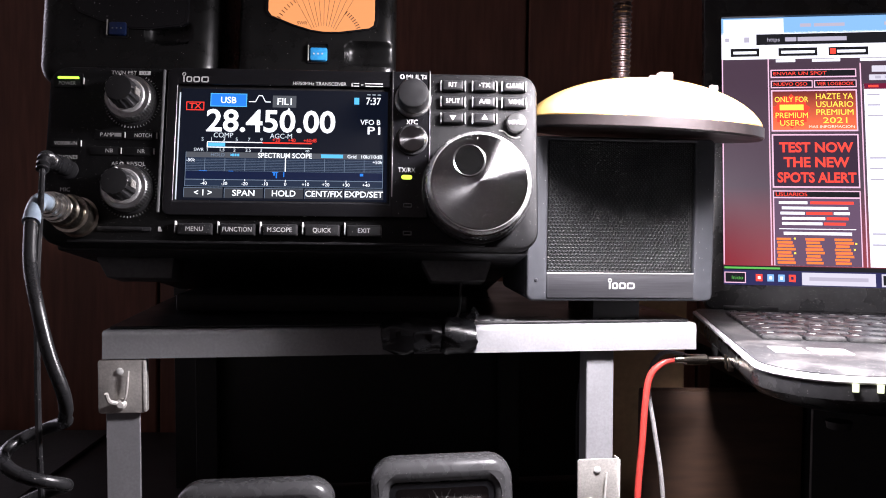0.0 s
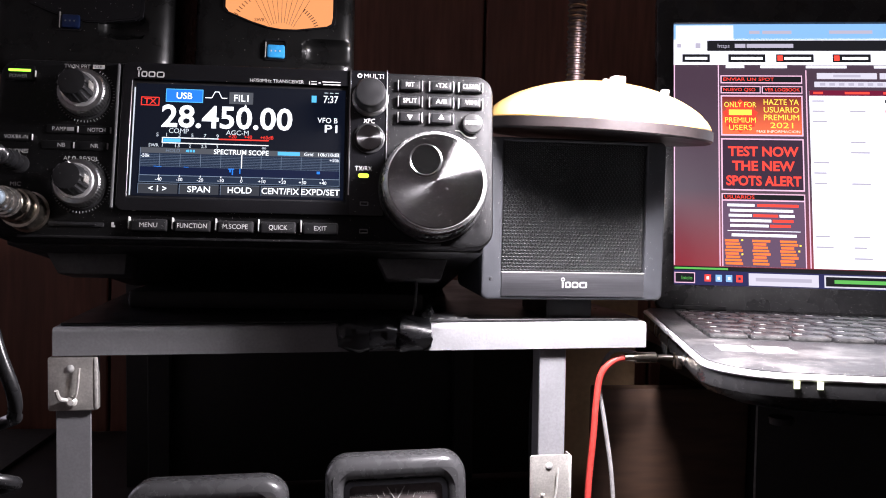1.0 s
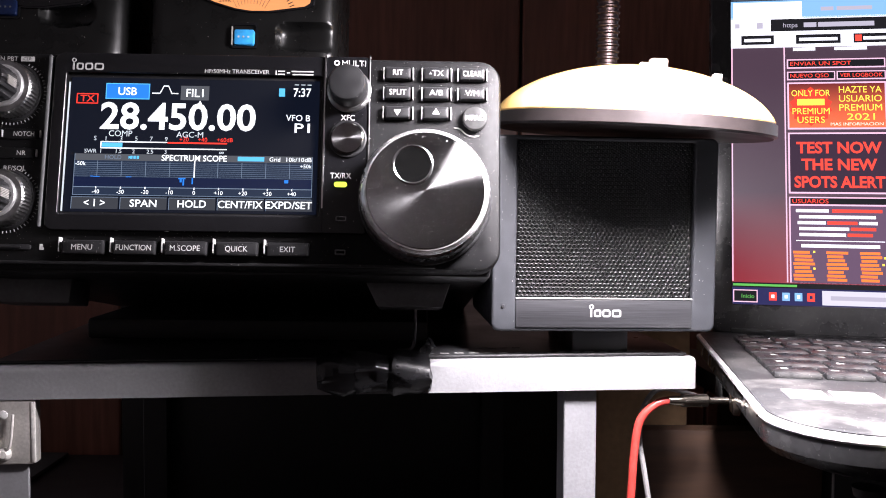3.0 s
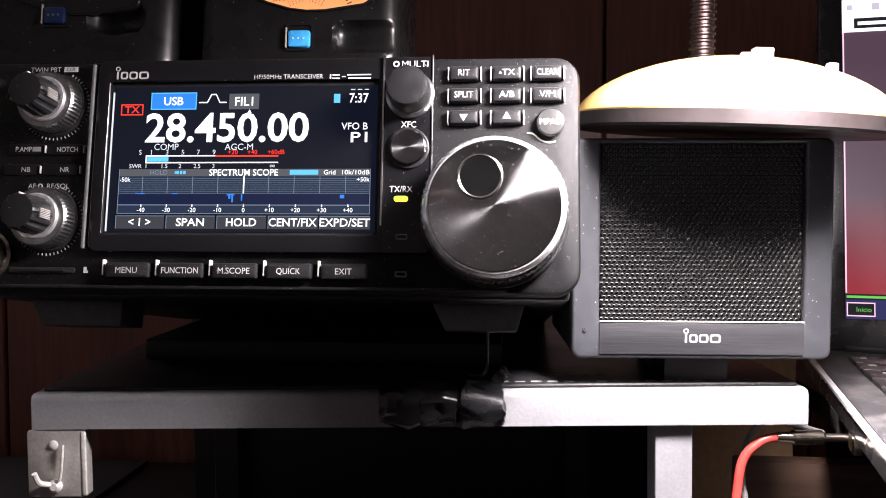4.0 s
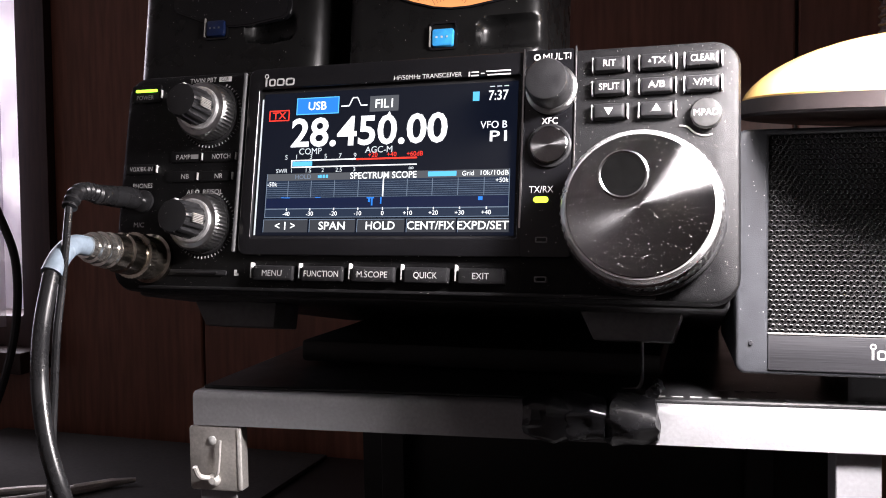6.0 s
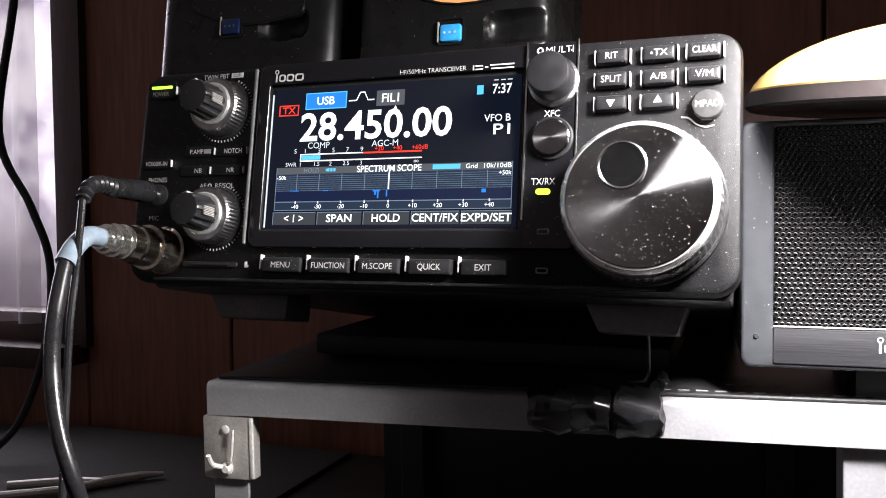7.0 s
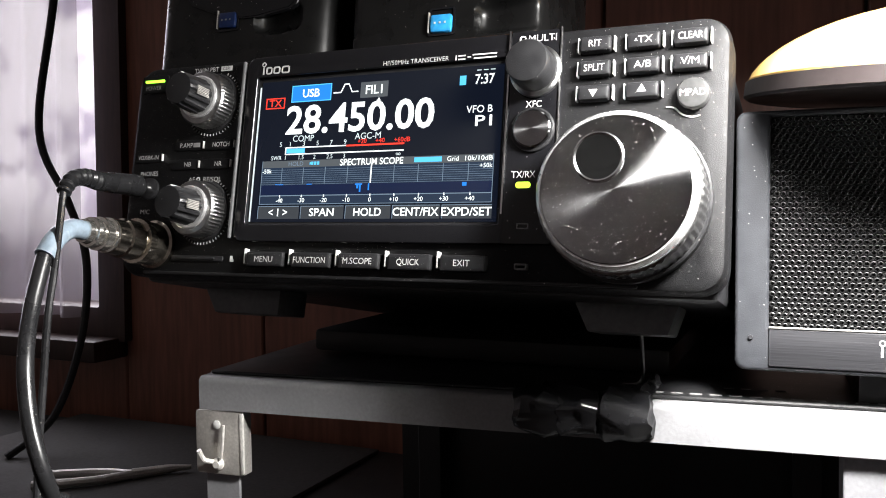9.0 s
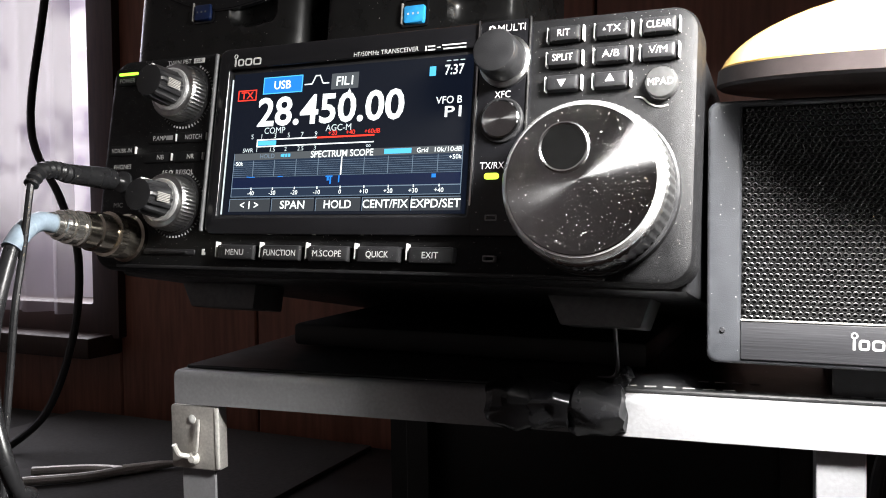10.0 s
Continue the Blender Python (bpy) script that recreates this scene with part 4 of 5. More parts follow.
tagged(part("grille", grille(0.081, 0.0715, 0.00205, 0.00062, -0.0005, 0.0045, 0.0018), MESHM, spk, "black perforated metal grille"), kind="stuff")
part("stand_foot", loft([([(-0.012, -0.0575), (0.014, -0.0575), (0.014, -0.0442), (-0.012, -0.0442)], 0.07), ([(-0.012, -0.0575), (0.014, -0.0575), (0.014, -0.0442), (-0.012, -0.0442)], 0.012)]), BLACK, spk)

# ---- amber dome lamp on its gooseneck ----
dome = thing("dome_lamp", pose(0.237, 0.055, 1.0418, 3, 2.6, 0), "amber plastic dome with grey rim on a ribbed gooseneck", "lamp")
rad = 0.0642
prof = [(rad - 0.002, 0.0)] + [(rad * math.cos(a) * 1.0, 0.0262 * math.sin(a) ** 1.2 + 0.002) for a in [math.pi / 2 * k / 14 for k in range(14)]]
prof[1] = (rad - 0.001, 0.002)
bm = lathe([(r, -z) for r, z in prof], 72)
bm.transform(Matrix.Rotation(math.radians(90), 4, "X"))
for v in bm.verts:
    v.co.z = abs(v.co.z)
part("shade", bm, AMBER, dome, "glossy amber plastic shade")
bm = lathe([(rad - 0.004, 0.0035), (rad + 0.0005, 0.003), (rad + 0.0008, -0.002), (rad - 0.0005, -0.003), (rad - 0.004, -0.0025)], 72)
bm.transform(Matrix.Rotation(math.radians(90), 4, "X"))
part("rim", bm, RIM, dome, "dark grey plastic rim")
part("catch", box(0.0045, 0.012, -0.012, -0.005, 0.0272, 0.0312, 0.0007), WHITEP, dome)
part("catch", box(0.0, 0.004, -0.01, -0.006, 0.0272, 0.0293, 0.0005), WHITEP, dome)
part("catch", box(0.034, 0.038, -0.01, -0.006, 0.0228, 0.0262, 0.0005), WHITEP, dome)
n_ = 240
part("gooseneck", tube([(-0.0108 - 0.00003 * k, 0.012, 0.026 + 0.0011 * k * 0.55) for k in range(n_)], 0.005, 20, lambda k: 0.0056 if k % 5 in (1, 2) else 0.0048), NECK, dome, "ribbed metal gooseneck")

# the lit desk lamp above
lamp = thing("desk_lamp", look(LAMP, LAMP_AIM) @ pose(0, 0, 0), "lit white disc lamp above the dome", "lamp")
bm = lathe([(0.056, -0.003), (0.058, -0.006), (0.058, -0.012), (0.04, -0.018), (0.012, -0.022)], 60)
bm.transform(Matrix.Rotation(math.radians(90), 4, "X"))
for v in bm.verts:
    v.co.z = abs(v.co.z)
part("head", bm, WHITEP, lamp)
bm = lathe([(0.054, 0.0022), (0.054, 0.0028)], 60)
bm.transform(Matrix.Rotation(math.radians(90), 4, "X"))
for v in bm.verts:
    v.co.z = abs(v.co.z)
part("diffuser", bm, L_LAMP, lamp, "glowing white diffuser")
part("arm", tube(smooth_path([(0, 0, 0.02), (0.02, 0.01, 0.06), (0.06, 0.1, 0.12), (0.08, 0.3, 0.2)], 8), 0.005, 12), NECK, lamp)

# ---- the two meters on top of the radio ----
def meter_case(w, h, depth, edge, scoop, corner=0.011):
    """A pillow-edged case whose front has a hollow for the finger. scoop: its middle x, z and half sizes."""
    bm = bmesh.new()
    nx, nz2 = 100, 100
    sx, sz, sa, sb_ = scoop

    def place(u, v):
        x, z = u * w / 2, v * h / 2
        dx, dz = abs(x) - (w / 2 - corner), abs(z) - (h / 2 - corner)
        if dx > 0 and dz > 0:
            k = max(dx, dz) / math.hypot(dx, dz)
            dx, dz = dx * k, dz * k
            x, z = math.copysign(w / 2 - corner + dx, x), math.copysign(h / 2 - corner + dz, z)
            gap = corner - math.hypot(dx, dz)
        else:
            gap = min(w / 2 - abs(x), h / 2 - abs(z))
        q = max(0.0, edge - gap)
        y = 0.75 * (edge - math.sqrt(max(edge * edge - q * q, 0.0)))
        e = ((x - sx) / sa) ** 4 + ((z + h / 2 - sz) / sb_) ** 4
        y += 0.0075 * max(0.0, 1 - e) ** 0.6 * (1 - 0.8 * min(1.0, max(0.0, (x - sx + sa) / (2 * sa))))
        return bm.verts.new((x, y, z + h / 2))

    grid = [[place(-1 + 2 * i / nx, -1 + 2 * j / nz2) for i in range(nx + 1)] for j in range(nz2 + 1)]
    for j in range(nz2):
        for i in range(nx):
            bm.faces.new((grid[j][i], grid[j][i + 1], grid[j + 1][i + 1], grid[j + 1][i]))
    rim = grid[0][:-1] + [r[-1] for r in grid[:-1]] + grid[-1][:0:-1] + [r[0] for r in grid[:0:-1]]
    back = [bm.verts.new((v.co.x, depth, v.co.z)) for v in rim]
    for k in range(len(rim)):
        bm.faces.new((rim[k], back[k], back[(k + 1) % len(rim)], rim[(k + 1) % len(rim)]))
    bm.faces.new(back)
    return bm


def top_meter(x, w, lit, label, bx, bz):
    u = thing("station_meter", RM @ pose(x, 0.028, 0.0665, 2, 0, 0), label, "meter", "meters on the radio")
    scoop = (w / 2 - 0.0125, 0.018, 0.0138, 0.0066) if lit else (w / 2 - 0.024, 0.0275, 0.0125, 0.0066)
    part("case", meter_case(w, 0.1, 0.07, 0.007 if lit else 0.0125, scoop), UNITM, u, "glossy black plastic case with a finger hollow")
    pts = [(-0.0255, 0.078), (-0.0255, 0.0402), (-0.0238, 0.0378), (-0.012, 0.0331), (-0.003, 0.0304), (0.004, 0.0294), (0.012, 0.0295), (0.028, 0.0318), (0.0303, 0.0333), (0.031, 0.0366), (0.031, 0.078)]
    part("bezel", loft([([(px * 1.07, 0.0485 + (pz - 0.0485) * 1.05) for px, pz in pts], 0.001), ([(px * 1.05, 0.0485 + (pz - 0.0485) * 1.04) for px, pz in pts], -0.0008)]), GLOSS, u)
    dial = part("dial", loft([(pts, 0.0), (pts, -0.0011)]), L_AMBER if lit else GLOSS, u, "backlit amber dial" if lit else "dark unlit dial")
    if lit:
        for k in range(-5, 6):
            a = k * 0.12
            part("scale_mark", tube([(0.004 + 0.011 * math.sin(a), -0.00125, 0.0215 + 0.011 * math.cos(a)), (0.004 + 0.032 * math.sin(a * 0.9), -0.00125, 0.0215 + 0.032 * math.cos(a * 0.9))], 0.0001, 5), BLACK, dial)
        for side, r in ((-1, 0.026), (1, 0.019)):
            for k in range(8):
                a = side * (0.62 + 0.075 * k)
                part("scale_mark", tube([(0.004 + r * math.sin(a), -0.00125, 0.0235 + r * math.cos(a)), (0.004 + (r + 0.0022) * math.sin(a), -0.00125, 0.0235 + (r + 0.0022) * math.cos(a))], 0.00022, 5), BLACK, dial)
        writing("SWR", 0.0018, -0.0075, 0.0338, -0.0013, BLACK, dial)
    # the left meter's button and dots have its shade in their colour
    blue = part("button", slab(0.0092, 0.0072, 0.0012, -0.0022, 0.002, bx, bz, 0.0008, 4), BLUEBTN if lit else BLUESHADE, u, "bright blue push button" if lit else "blue push button in a shaded colour")
    part("button_dot", flat([(bx - 0.0027 + k * 0.0022, bz - 0.0004, bx - 0.0019 + k * 0.0022, bz + 0.0004) for k in range(3)], -0.0024), INK if lit else FOOT, blue)
    part("button_frame", ring_frame(0.0116, 0.0116, 0.0012, 0.0098, 0.0098, 0.0009, -0.0008, 0.002, bx, bz + 0.001), GLOSS, u)
    part("button_edge", slab(0.0006, 0.0085, 0.0002, -0.0018, 0.0, bx - 0.0054, bz + 0.0007, 0.0001, 2), STEEL, u)
    return u


top_meter(0.0575, 0.083, True, "black station meter with backlit amber dial", 0.0015, 0.0168)
top_meter(-0.0425, 0.093, False, "black station meter with its dial in shadow", -0.004, 0.0285)

# ---- the two meters on the desk ----
def desk_meter(x, y, tilt, size, label, wide=1.0):
    u = thing("panel_meter", pose(x, y, 0.7605, -4, tilt, 0) @ Matrix.Diagonal((size * wide, size, size, 1)), label, "meter", "meters on the desk")
    part("case", slab(0.07, 0.088, 0.011, 0.008, 0.06, 0, 0.0445, 0.003), FRAMEG, u)
    part("frame", ring_frame(0.0795, 0.1015, 0.013, 0.057, 0.062, 0.005, 0.0, 0.016, 0, 0.0525, 8, 0, 0.006, 0.0065), FRAMEG, u, "rounded grey plastic frame")
    part("inner_bezel", ring_frame(0.058, 0.063, 0.005, 0.052, 0.057, 0.003, 0.003, 0.0075, 0, 0.0585, 6), GLOSS, u)
    dial = part("dial", slab(0.053, 0.058, 0.003, 0.0068, 0.0078, 0, 0.0585), DIALG, u, "grey dial behind glass")
    writing("FORWARD", 0.0016, -0.018, 0.081, 0.0066, INK, dial, width=0.0095)
    writing("REFLECTED", 0.0016, 0.017, 0.081, 0.0066, INK, dial, width=0.0105)
    for s in (-1, 1):
        part("needle", tube([(-s * 0.016, 0.0064, 0.05), (s * 0.005, 0.0064, 0.085)], 0.0003, 6), INK, dial)
    for k in range(9):
        a = -0.6 + k * 0.15
        part("scale_mark", tube([(0.022 * math.sin(a), 0.0064, 0.055 + 0.026 * math.cos(a)), (0.025 * math.sin(a), 0.0064, 0.055 + 0.029 * math.cos(a))], 0.0002, 5), INK, dial)
    return u


desk_meter(0.131, 0.03, -2.5, 0.975, "panel meter in a rounded grey frame with crossed needles")
desk_meter(0.032, 0.012, -2.0, 0.905, "panel meter in a rounded dark frame, in shadow", 1.14)

# ---- laptop ----
LW, LD = 0.372, 0.256
lap = thing("laptop", pose(0.3262, 0.194, 0.899, 0, 0, -12), "dusty black laptop, open, with a web page on its screen", "laptop")


def base_shape(grow):
    pts = []
    for x, y in outline(LW + 0.009 + grow, LD + grow, (0.006, 0.006, 0.034, 0.034), 8):
        pts.append((x + LW / 2 - 0.0045, y - LD / 2))
    return pts


bm = bmesh.new()
rings = [[bm.verts.new((x, y, z)) for x, y in base_shape(g)] for g, z in ((-0.09, 0.0), (-0.075, 0.0035), (-0.026, 0.0075), (-0.006, 0.0125), (0, 0.0165), (0, 0.022), (-0.002, 0.026))]
for a, b in zip(rings, rings[1:]):
    for i in range(len(a)):
        bm.faces.new((a[i], a[(i + 1) % len(a)], b[(i + 1) % len(a)], b[i]))
bm.faces.new(rings[0])
bm.faces.new(rings[-1][::-1])
part("base", bm, LAPM, lap, "glossy black base with rounded front corners")
bm = bmesh.new()
rings = [[bm.verts.new((x, y, z)) for x, y in base_shape(g)] for g, z in ((-0.004, 0.0255), (-0.004, 0.0272), (-0.007, 0.028))]
for a, b in zip(rings, rings[1:]):
    for i in range(len(a)):
        bm.faces.new((a[i], a[(i + 1) % len(a)], b[(i + 1) % len(a)], b[i]))
bm.faces.new(rings[-1][::-1])
bm2 = bmesh.new()
rings = [[bm2.verts.new((x, y, z)) for x, y in base_shape(g)] for g, z in ((-0.001, 0.0235), (0.0006, 0.0245), (0.0002, 0.0258), (-0.0035, 0.0268))]
for a, b in zip(rings, rings[1:]):
    for i in range(len(a)):
        bm2.faces.new((a[i], a[(i + 1) % len(a)], b[(i + 1) % len(a)], b[i]))
# gleam along the base's edge, put in as a pale ring
part("lip", bm2, LAPGLINT, lap, "dusty edge round the base, pale for its lit gloss")
part("deck", bm, LAPREST, lap, "dusty scuffed palm rest")
part("touchpad", box(0.135, 0.215, -0.236, -0.182, 0.0279, 0.0284, 0.0002, 1), LAPREST, lap)
for x0, x1 in ((0.006, 0.022), (0.025, 0.043)):
    part("sticker", box(x0, x1, -0.202, -0.184, 0.028, 0.0283), STICKER, lap, "worn white sticker")
for x in (0.026, 0.036):
    part("status_light", box(x, x + 0.0024, -0.2572, -0.2545, 0.0205, 0.024), glow("pale_status_light", (0.9, 0.95, 0.6), 1.2), lap)
part("port", box(-0.0095, -0.006, -0.16, -0.148, 0.01, 0.018, 0.0005), NICKEL, lap)
part("port", box(-0.0095, -0.006, -0.12, -0.1, 0.008, 0.017, 0.0005), DARKIN, lap)
key_mesh = {}
for r in range(6):
    y = -0.045 - r * 0.0205
    x = 0.008
    widths = [0.0205] * 15 if r == 0 else [0.0225] * 14 + [0.028] if r == 1 else [0.031] + [0.0225] * 12 + [0.031] if r == 2 else [0.036] + [0.0225] * 11 + [0.045] if r == 3 else [0.03] + [0.0225] * 11 + [0.055] if r == 4 else [0.0225, 0.0225, 0.0225, 0.0225, 0.11] + [0.0225] * 5
    for w in widths:
        if w not in key_mesh:
            key_mesh[w] = mesh_of("key", box(-w / 2 + 0.0007, w / 2 - 0.0007, -0.0096, 0.0096, 0, 0.0026, 0.0009, 2))
        k = part("key", key_mesh[w], LAPKEY, lap, "", (x + w / 2, y, 0.0279))
        part("key_legend", box(-w * 0.25, -w * 0.25 + 0.0022 + 0.0011 * (int(x * 9999) % 3), 0.001, 0.0036, 0.0026, 0.0027), INK, k)
        x += w
part("rubber_foot", lathe([(0.006, 0.0), (0.0052, 0.0035)], 20), RUBBER, lap, "", pose(0.03, -0.225, 0.0005, -90, 0, 0))
part("speaker_strip", box(0.02, 0.34, -0.03, -0.012, 0.028, 0.0288, 0.0004), GLOSS, lap)
part("power_key", box(0.17, 0.2, -0.026, -0.02, 0.0288, 0.0298, 0.0004), STEEL, lap)
part("plug_slot", box(0.012, 0.05, -0.008, -0.004, 0.028, 0.031, 0.0005), BLACK, lap)

LSH = 0.208
me = mesh_of("lid", ring_frame(LW, 0.252, 0.006, LW - 0.026, LSH, 0.001, 0.0, 0.007, LW / 2, 0.126, 6, 0.0, -0.0035, 0.001))
lid = part("lid", me, LAPM, lap, "black screen lid", pose(0, -0.004, 0.028, -12, 0, 0))
part("lid_back", slab(LW, 0.252, 0.006, 0.0071, 0.011, LW / 2, 0.126), LAPM, lid)
part("brand_bar", flat([(0.17, 0.006, 0.2, 0.012)], -0.0002), STEEL, lid, "pale bar where the maker's name stands")
SX, SZ, SW, VS = 0.013, 0.0185, LW - 0.026, LSH / 192
W_WHITE = glow("page_white", (0.9, 0.9, 1.0), 0.95)
W_DARK = glow("page_dark", (0.035, 0.02, 0.035), 1.0)
W_TAB = glow("page_tab_blue", (0.2, 0.4, 0.7), 0.9)
W_BAR = glow("page_bar_black", (0.01, 0.01, 0.012), 1.0)
W_LINE = glow("page_line_pink", (0.7, 0.42, 0.55), 1.0)
W_RED = glow("page_red", (0.9, 0.06, 0.04), 1.0)
W_ORANGE = glow("page_orange", (0.9, 0.18, 0.04), 1.0)
W_YELLOW = glow("page_yellow", (1.0, 0.7, 0.08), 1.0)
W_BOX = glow("page_box", (0.1, 0.06, 0.1), 1.0)
W_TASK = glow("page_taskbar", (0.02, 0.02, 0.07), 1.0)
W_TASKB = glow("page_task_button", (0.5, 0.48, 0.55), 1.0)
W_GREEN = glow("page_green", (0.15, 0.6, 0.12), 0.6)
W_CREAM = glow("page_cream", (0.85, 0.75, 0.6), 1.0)
W_GREYT = glow("page_grey_text", (0.35, 0.33, 0.4), 1.0)


def fade(name, low, high, z0, z1):
    """A lit colour that changes with height."""
    m, n, l, b = nodes_of(name)
    co, sep, ran, ramp = n.new("ShaderNodeTexCoord"), n.new("ShaderNodeSeparateXYZ"), n.new("ShaderNodeMapRange"), n.new("ShaderNodeValToRGB")
    l.new(co.outputs["Object"], sep.inputs[0])
    ran.inputs["From Min"].default_value, ran.inputs["From Max"].default_value = z0, z1
    l.new(sep.outputs["Z"], ran.inputs[0])
    l.new(ran.outputs[0], ramp.inputs[0])
    ramp.color_ramp.elements[0].color, ramp.color_ramp.elements[1].color = (*low, 1), (*high, 1)
    l.new(ramp.outputs[0], b.inputs["Emission Color"])
    b.inputs["Emission Strength"].default_value = 1.0
    b.inputs["Base Color"].default_value = (0.02, 0.02, 0.02, 1)
    b.inputs["Roughness"].default_value = 0.15
    return m


wine, wn, wl, wb = nodes_of("page_wine_gradient")
wc, wsx, wr = wn.new("ShaderNodeTexCoord"), wn.new("ShaderNodeSeparateXYZ"), wn.new("ShaderNodeValToRGB")
wl.new(wc.outputs["Object"], wsx.inputs[0])
mr = wn.new("ShaderNodeMapRange")
mr.inputs["From Min"].default_value, mr.inputs["From Max"].default_value = SZ, SZ + 0.15
wl.new(wsx.outputs["Z"], mr.inputs[0])
wl.new(mr.outputs[0], wr.inputs[0])
wr.color_ramp.elements[0].color, wr.color_ramp.elements[1].color = (0.22, 0.012, 0.02, 1), (0.05, 0.03, 0.045, 1)
wr.color_ramp.elements[1].position = 0.5
wl.new(wr.outputs[0], wb.inputs["Emission Color"])
wb.inputs["Emission Strength"].default_value = 1.0
wb.inputs["Specular IOR Level"].default_value = 0.2
wb.inputs["Base Color"].default_value = (0.02, 0.02, 0.02, 1)
YA, YB, YC, YD = 0.0035, 0.0033, 0.0031, 0.0029


def page(name, rects, y, material, parent):
    """Rectangles on the screen, in millimetres from its lower left corner."""
    for a, b, c, d in rects:
        ob = part(name, flat([(SX + a / 1000, SZ + b * VS, SX + c / 1000, SZ + d * VS)], y), material, parent)
    return ob


def page_text(s, h, x, z, material, y=YC, width=None, align="CENTER", thick=0.0):
    return writing(s, h / 1000, SX + x / 1000, SZ + z * VS, y, material, disp, align, width / 1000 if width else None, thick=thick)


disp = page("screen", [(-1, -1, 347, 193)], 0.0042, wine, lid)
tagged(disp, "lit screen with a dark red web page")
page("tab_strip", [(0, 180, 346, 192)], YA, W_TAB, disp)
page("open_tab", [(2, 180, 46, 191)], YB, W_WHITE, disp)
page("tab_text", [(58, 184.5, 66, 187), (68, 184.5, 90, 187), (118, 184.5, 150, 187), (180, 184.5, 210, 187)], YB, W_GREYT, disp)
page("address_strip", [(0, 161, 346, 181)], YA, W_WHITE, disp)
page("address_bar", [(26, 171.5, 340, 179.5)], YB, W_BAR, disp)
page_text("https", 3.2, 34, 175.4, W_GREYT, YC, align="LEFT")
page("address_text", [(47, 173.8, 55, 176.8), (56, 173.8, 91, 176.8)], YC, W_GREYT, disp)
page("nav_mark", [(3, 174, 6, 177), (17, 173.5, 21, 177.5)], YB, W_GREYT, disp)
page("bookmark", [(7, 163, 28, 169), (42, 163, 70, 169), (78, 163, 106, 169), (120, 163, 148, 169), (160, 163, 200, 169)], YB, W_BAR, disp)
page("bookmark_text", [(9, 164.8, 26, 166.8), (44, 164.8, 68, 166.8), (84, 164.8, 104, 166.8), (127, 164.8, 146, 166.8), (166, 164.8, 190, 166.8)], YC, W_WHITE, disp)
page("bookmark_icon", [(79, 164, 83, 168), (121, 164, 125, 168)], YC, W_RED, disp)
page("header_text", [(40, 158.5, 54, 160.5), (66, 158.5, 86, 160.5), (100, 158.5, 130, 160.5), (150, 158.5, 170, 160.5)], YB, W_WHITE, disp)
page("page_left_line", [(0.5, 14, 1.3, 161), (34, 14, 34.8, 161), (99.5, 14, 100.3, 157)], YB, W_LINE, disp)
page("menu_frame", [(36, 147, 97, 153), (36, 139.5, 66, 145), (67, 139.5, 97, 145)], YA, W_LINE, disp)
page("menu_fill", [(36.8, 147.8, 96.2, 152.2), (36.8, 140.2, 65.3, 144.3), (67.7, 140.2, 96.3, 144.3)], YB, W_BAR, disp)
for s, x, z, w in (("ENVIAR UN SPOT", 38, 150, 38), ("NUEVO QSO", 38, 142.2, 24), ("VER LOGBOOK", 69, 142.2, 26)):
    page_text(s, 2.6, x, z, W_RED, YC, w, "LEFT")
page("ad_frame", [(36, 108, 97, 138)], YA, W_LINE, disp)
page("ad", [(37, 109, 96, 137)], YB, fade("page_ad_gradient", (0.75, 0.13, 0.05), (0.12, 0.02, 0.02), SZ + 109 * VS, SZ + 137 * VS), disp)
bm = bmesh.new()
star = [bm.verts.new((SX + 0.0505 + (0.0135 if k % 2 else 0.0115) * math.cos(math.pi * k / 14), YB - 0.0001, SZ + 0.1225 * 1000 * VS + (0.0135 if k % 2 else 0.0115) * math.sin(math.pi * k / 14))) for k in range(28)]
bm.faces.new(star)
part("ad_burst", bm, glow("page_burst", (0.7, 0.05, 0.03), 1.0), disp)
for s, z, w in (("ONLY FOR", 131, 24), ("PREMIUM", 119.5, 23), ("USERS", 114, 17)):
    page_text(s, 4.2, 50.5, z, W_YELLOW, YC, w)
page("ad_bar", [(42, 123.2, 59, 127.2)], YC, W_YELLOW, disp)
for s, z, w in (("HAZTE YA", 133, 26), ("USUARIO", 127.3, 26), ("PREMIUM", 121.6, 26), ("2021", 115.8, 17)):
    page_text(s, 4.4, 81, z, W_YELLOW, YC, w)
page_text("MAS INFORMACION", 2.0, 78.5, 111.2, W_CREAM, YC, 32)
page("ad_frame", [(36, 68, 97, 106)], YA, W_LINE, disp)
page("ad", [(37, 69, 96, 105)], YB, W_DARK, disp)
for s, z, w in (("TEST NOW", 96.5, 52), ("THE NEW", 86, 46), ("SPOTS ALERT", 75.2, 55)):
    page_text(s, 7.2, 67, z, W_RED, YC, w, thick=0.03)
page("users_frame", [(36, 14, 97, 66)], YA, W_LINE, disp)
page("users_box", [(36.8, 14, 96.2, 60.5)], YB, W_BOX, disp)
page("users_head", [(36.8, 61.5, 96.2, 65.2)], YB, W_BAR, disp)
page_text("USUARIOS", 2.8, 38, 63.3, W_RED, YC, 22, "LEFT")
page("users_text", [(40, 56.5, 60, 58.4), (42, 52.8, 88, 54.7), (41, 49.2, 58, 51.1), (78, 49.2, 89, 51.1), (42, 45.6, 72, 47.5), (42, 42, 70, 43.9), (40, 39.0, 93, 39.5), (43, 35.2, 90, 37.2)], YC, W_WHITE, disp)
page("users_text", [(62, 56.5, 92, 58.4), (59, 49.2, 77, 51.1), (73, 45.6, 88, 47.5), (71, 42, 86, 43.9)], YC, W_RED, disp)
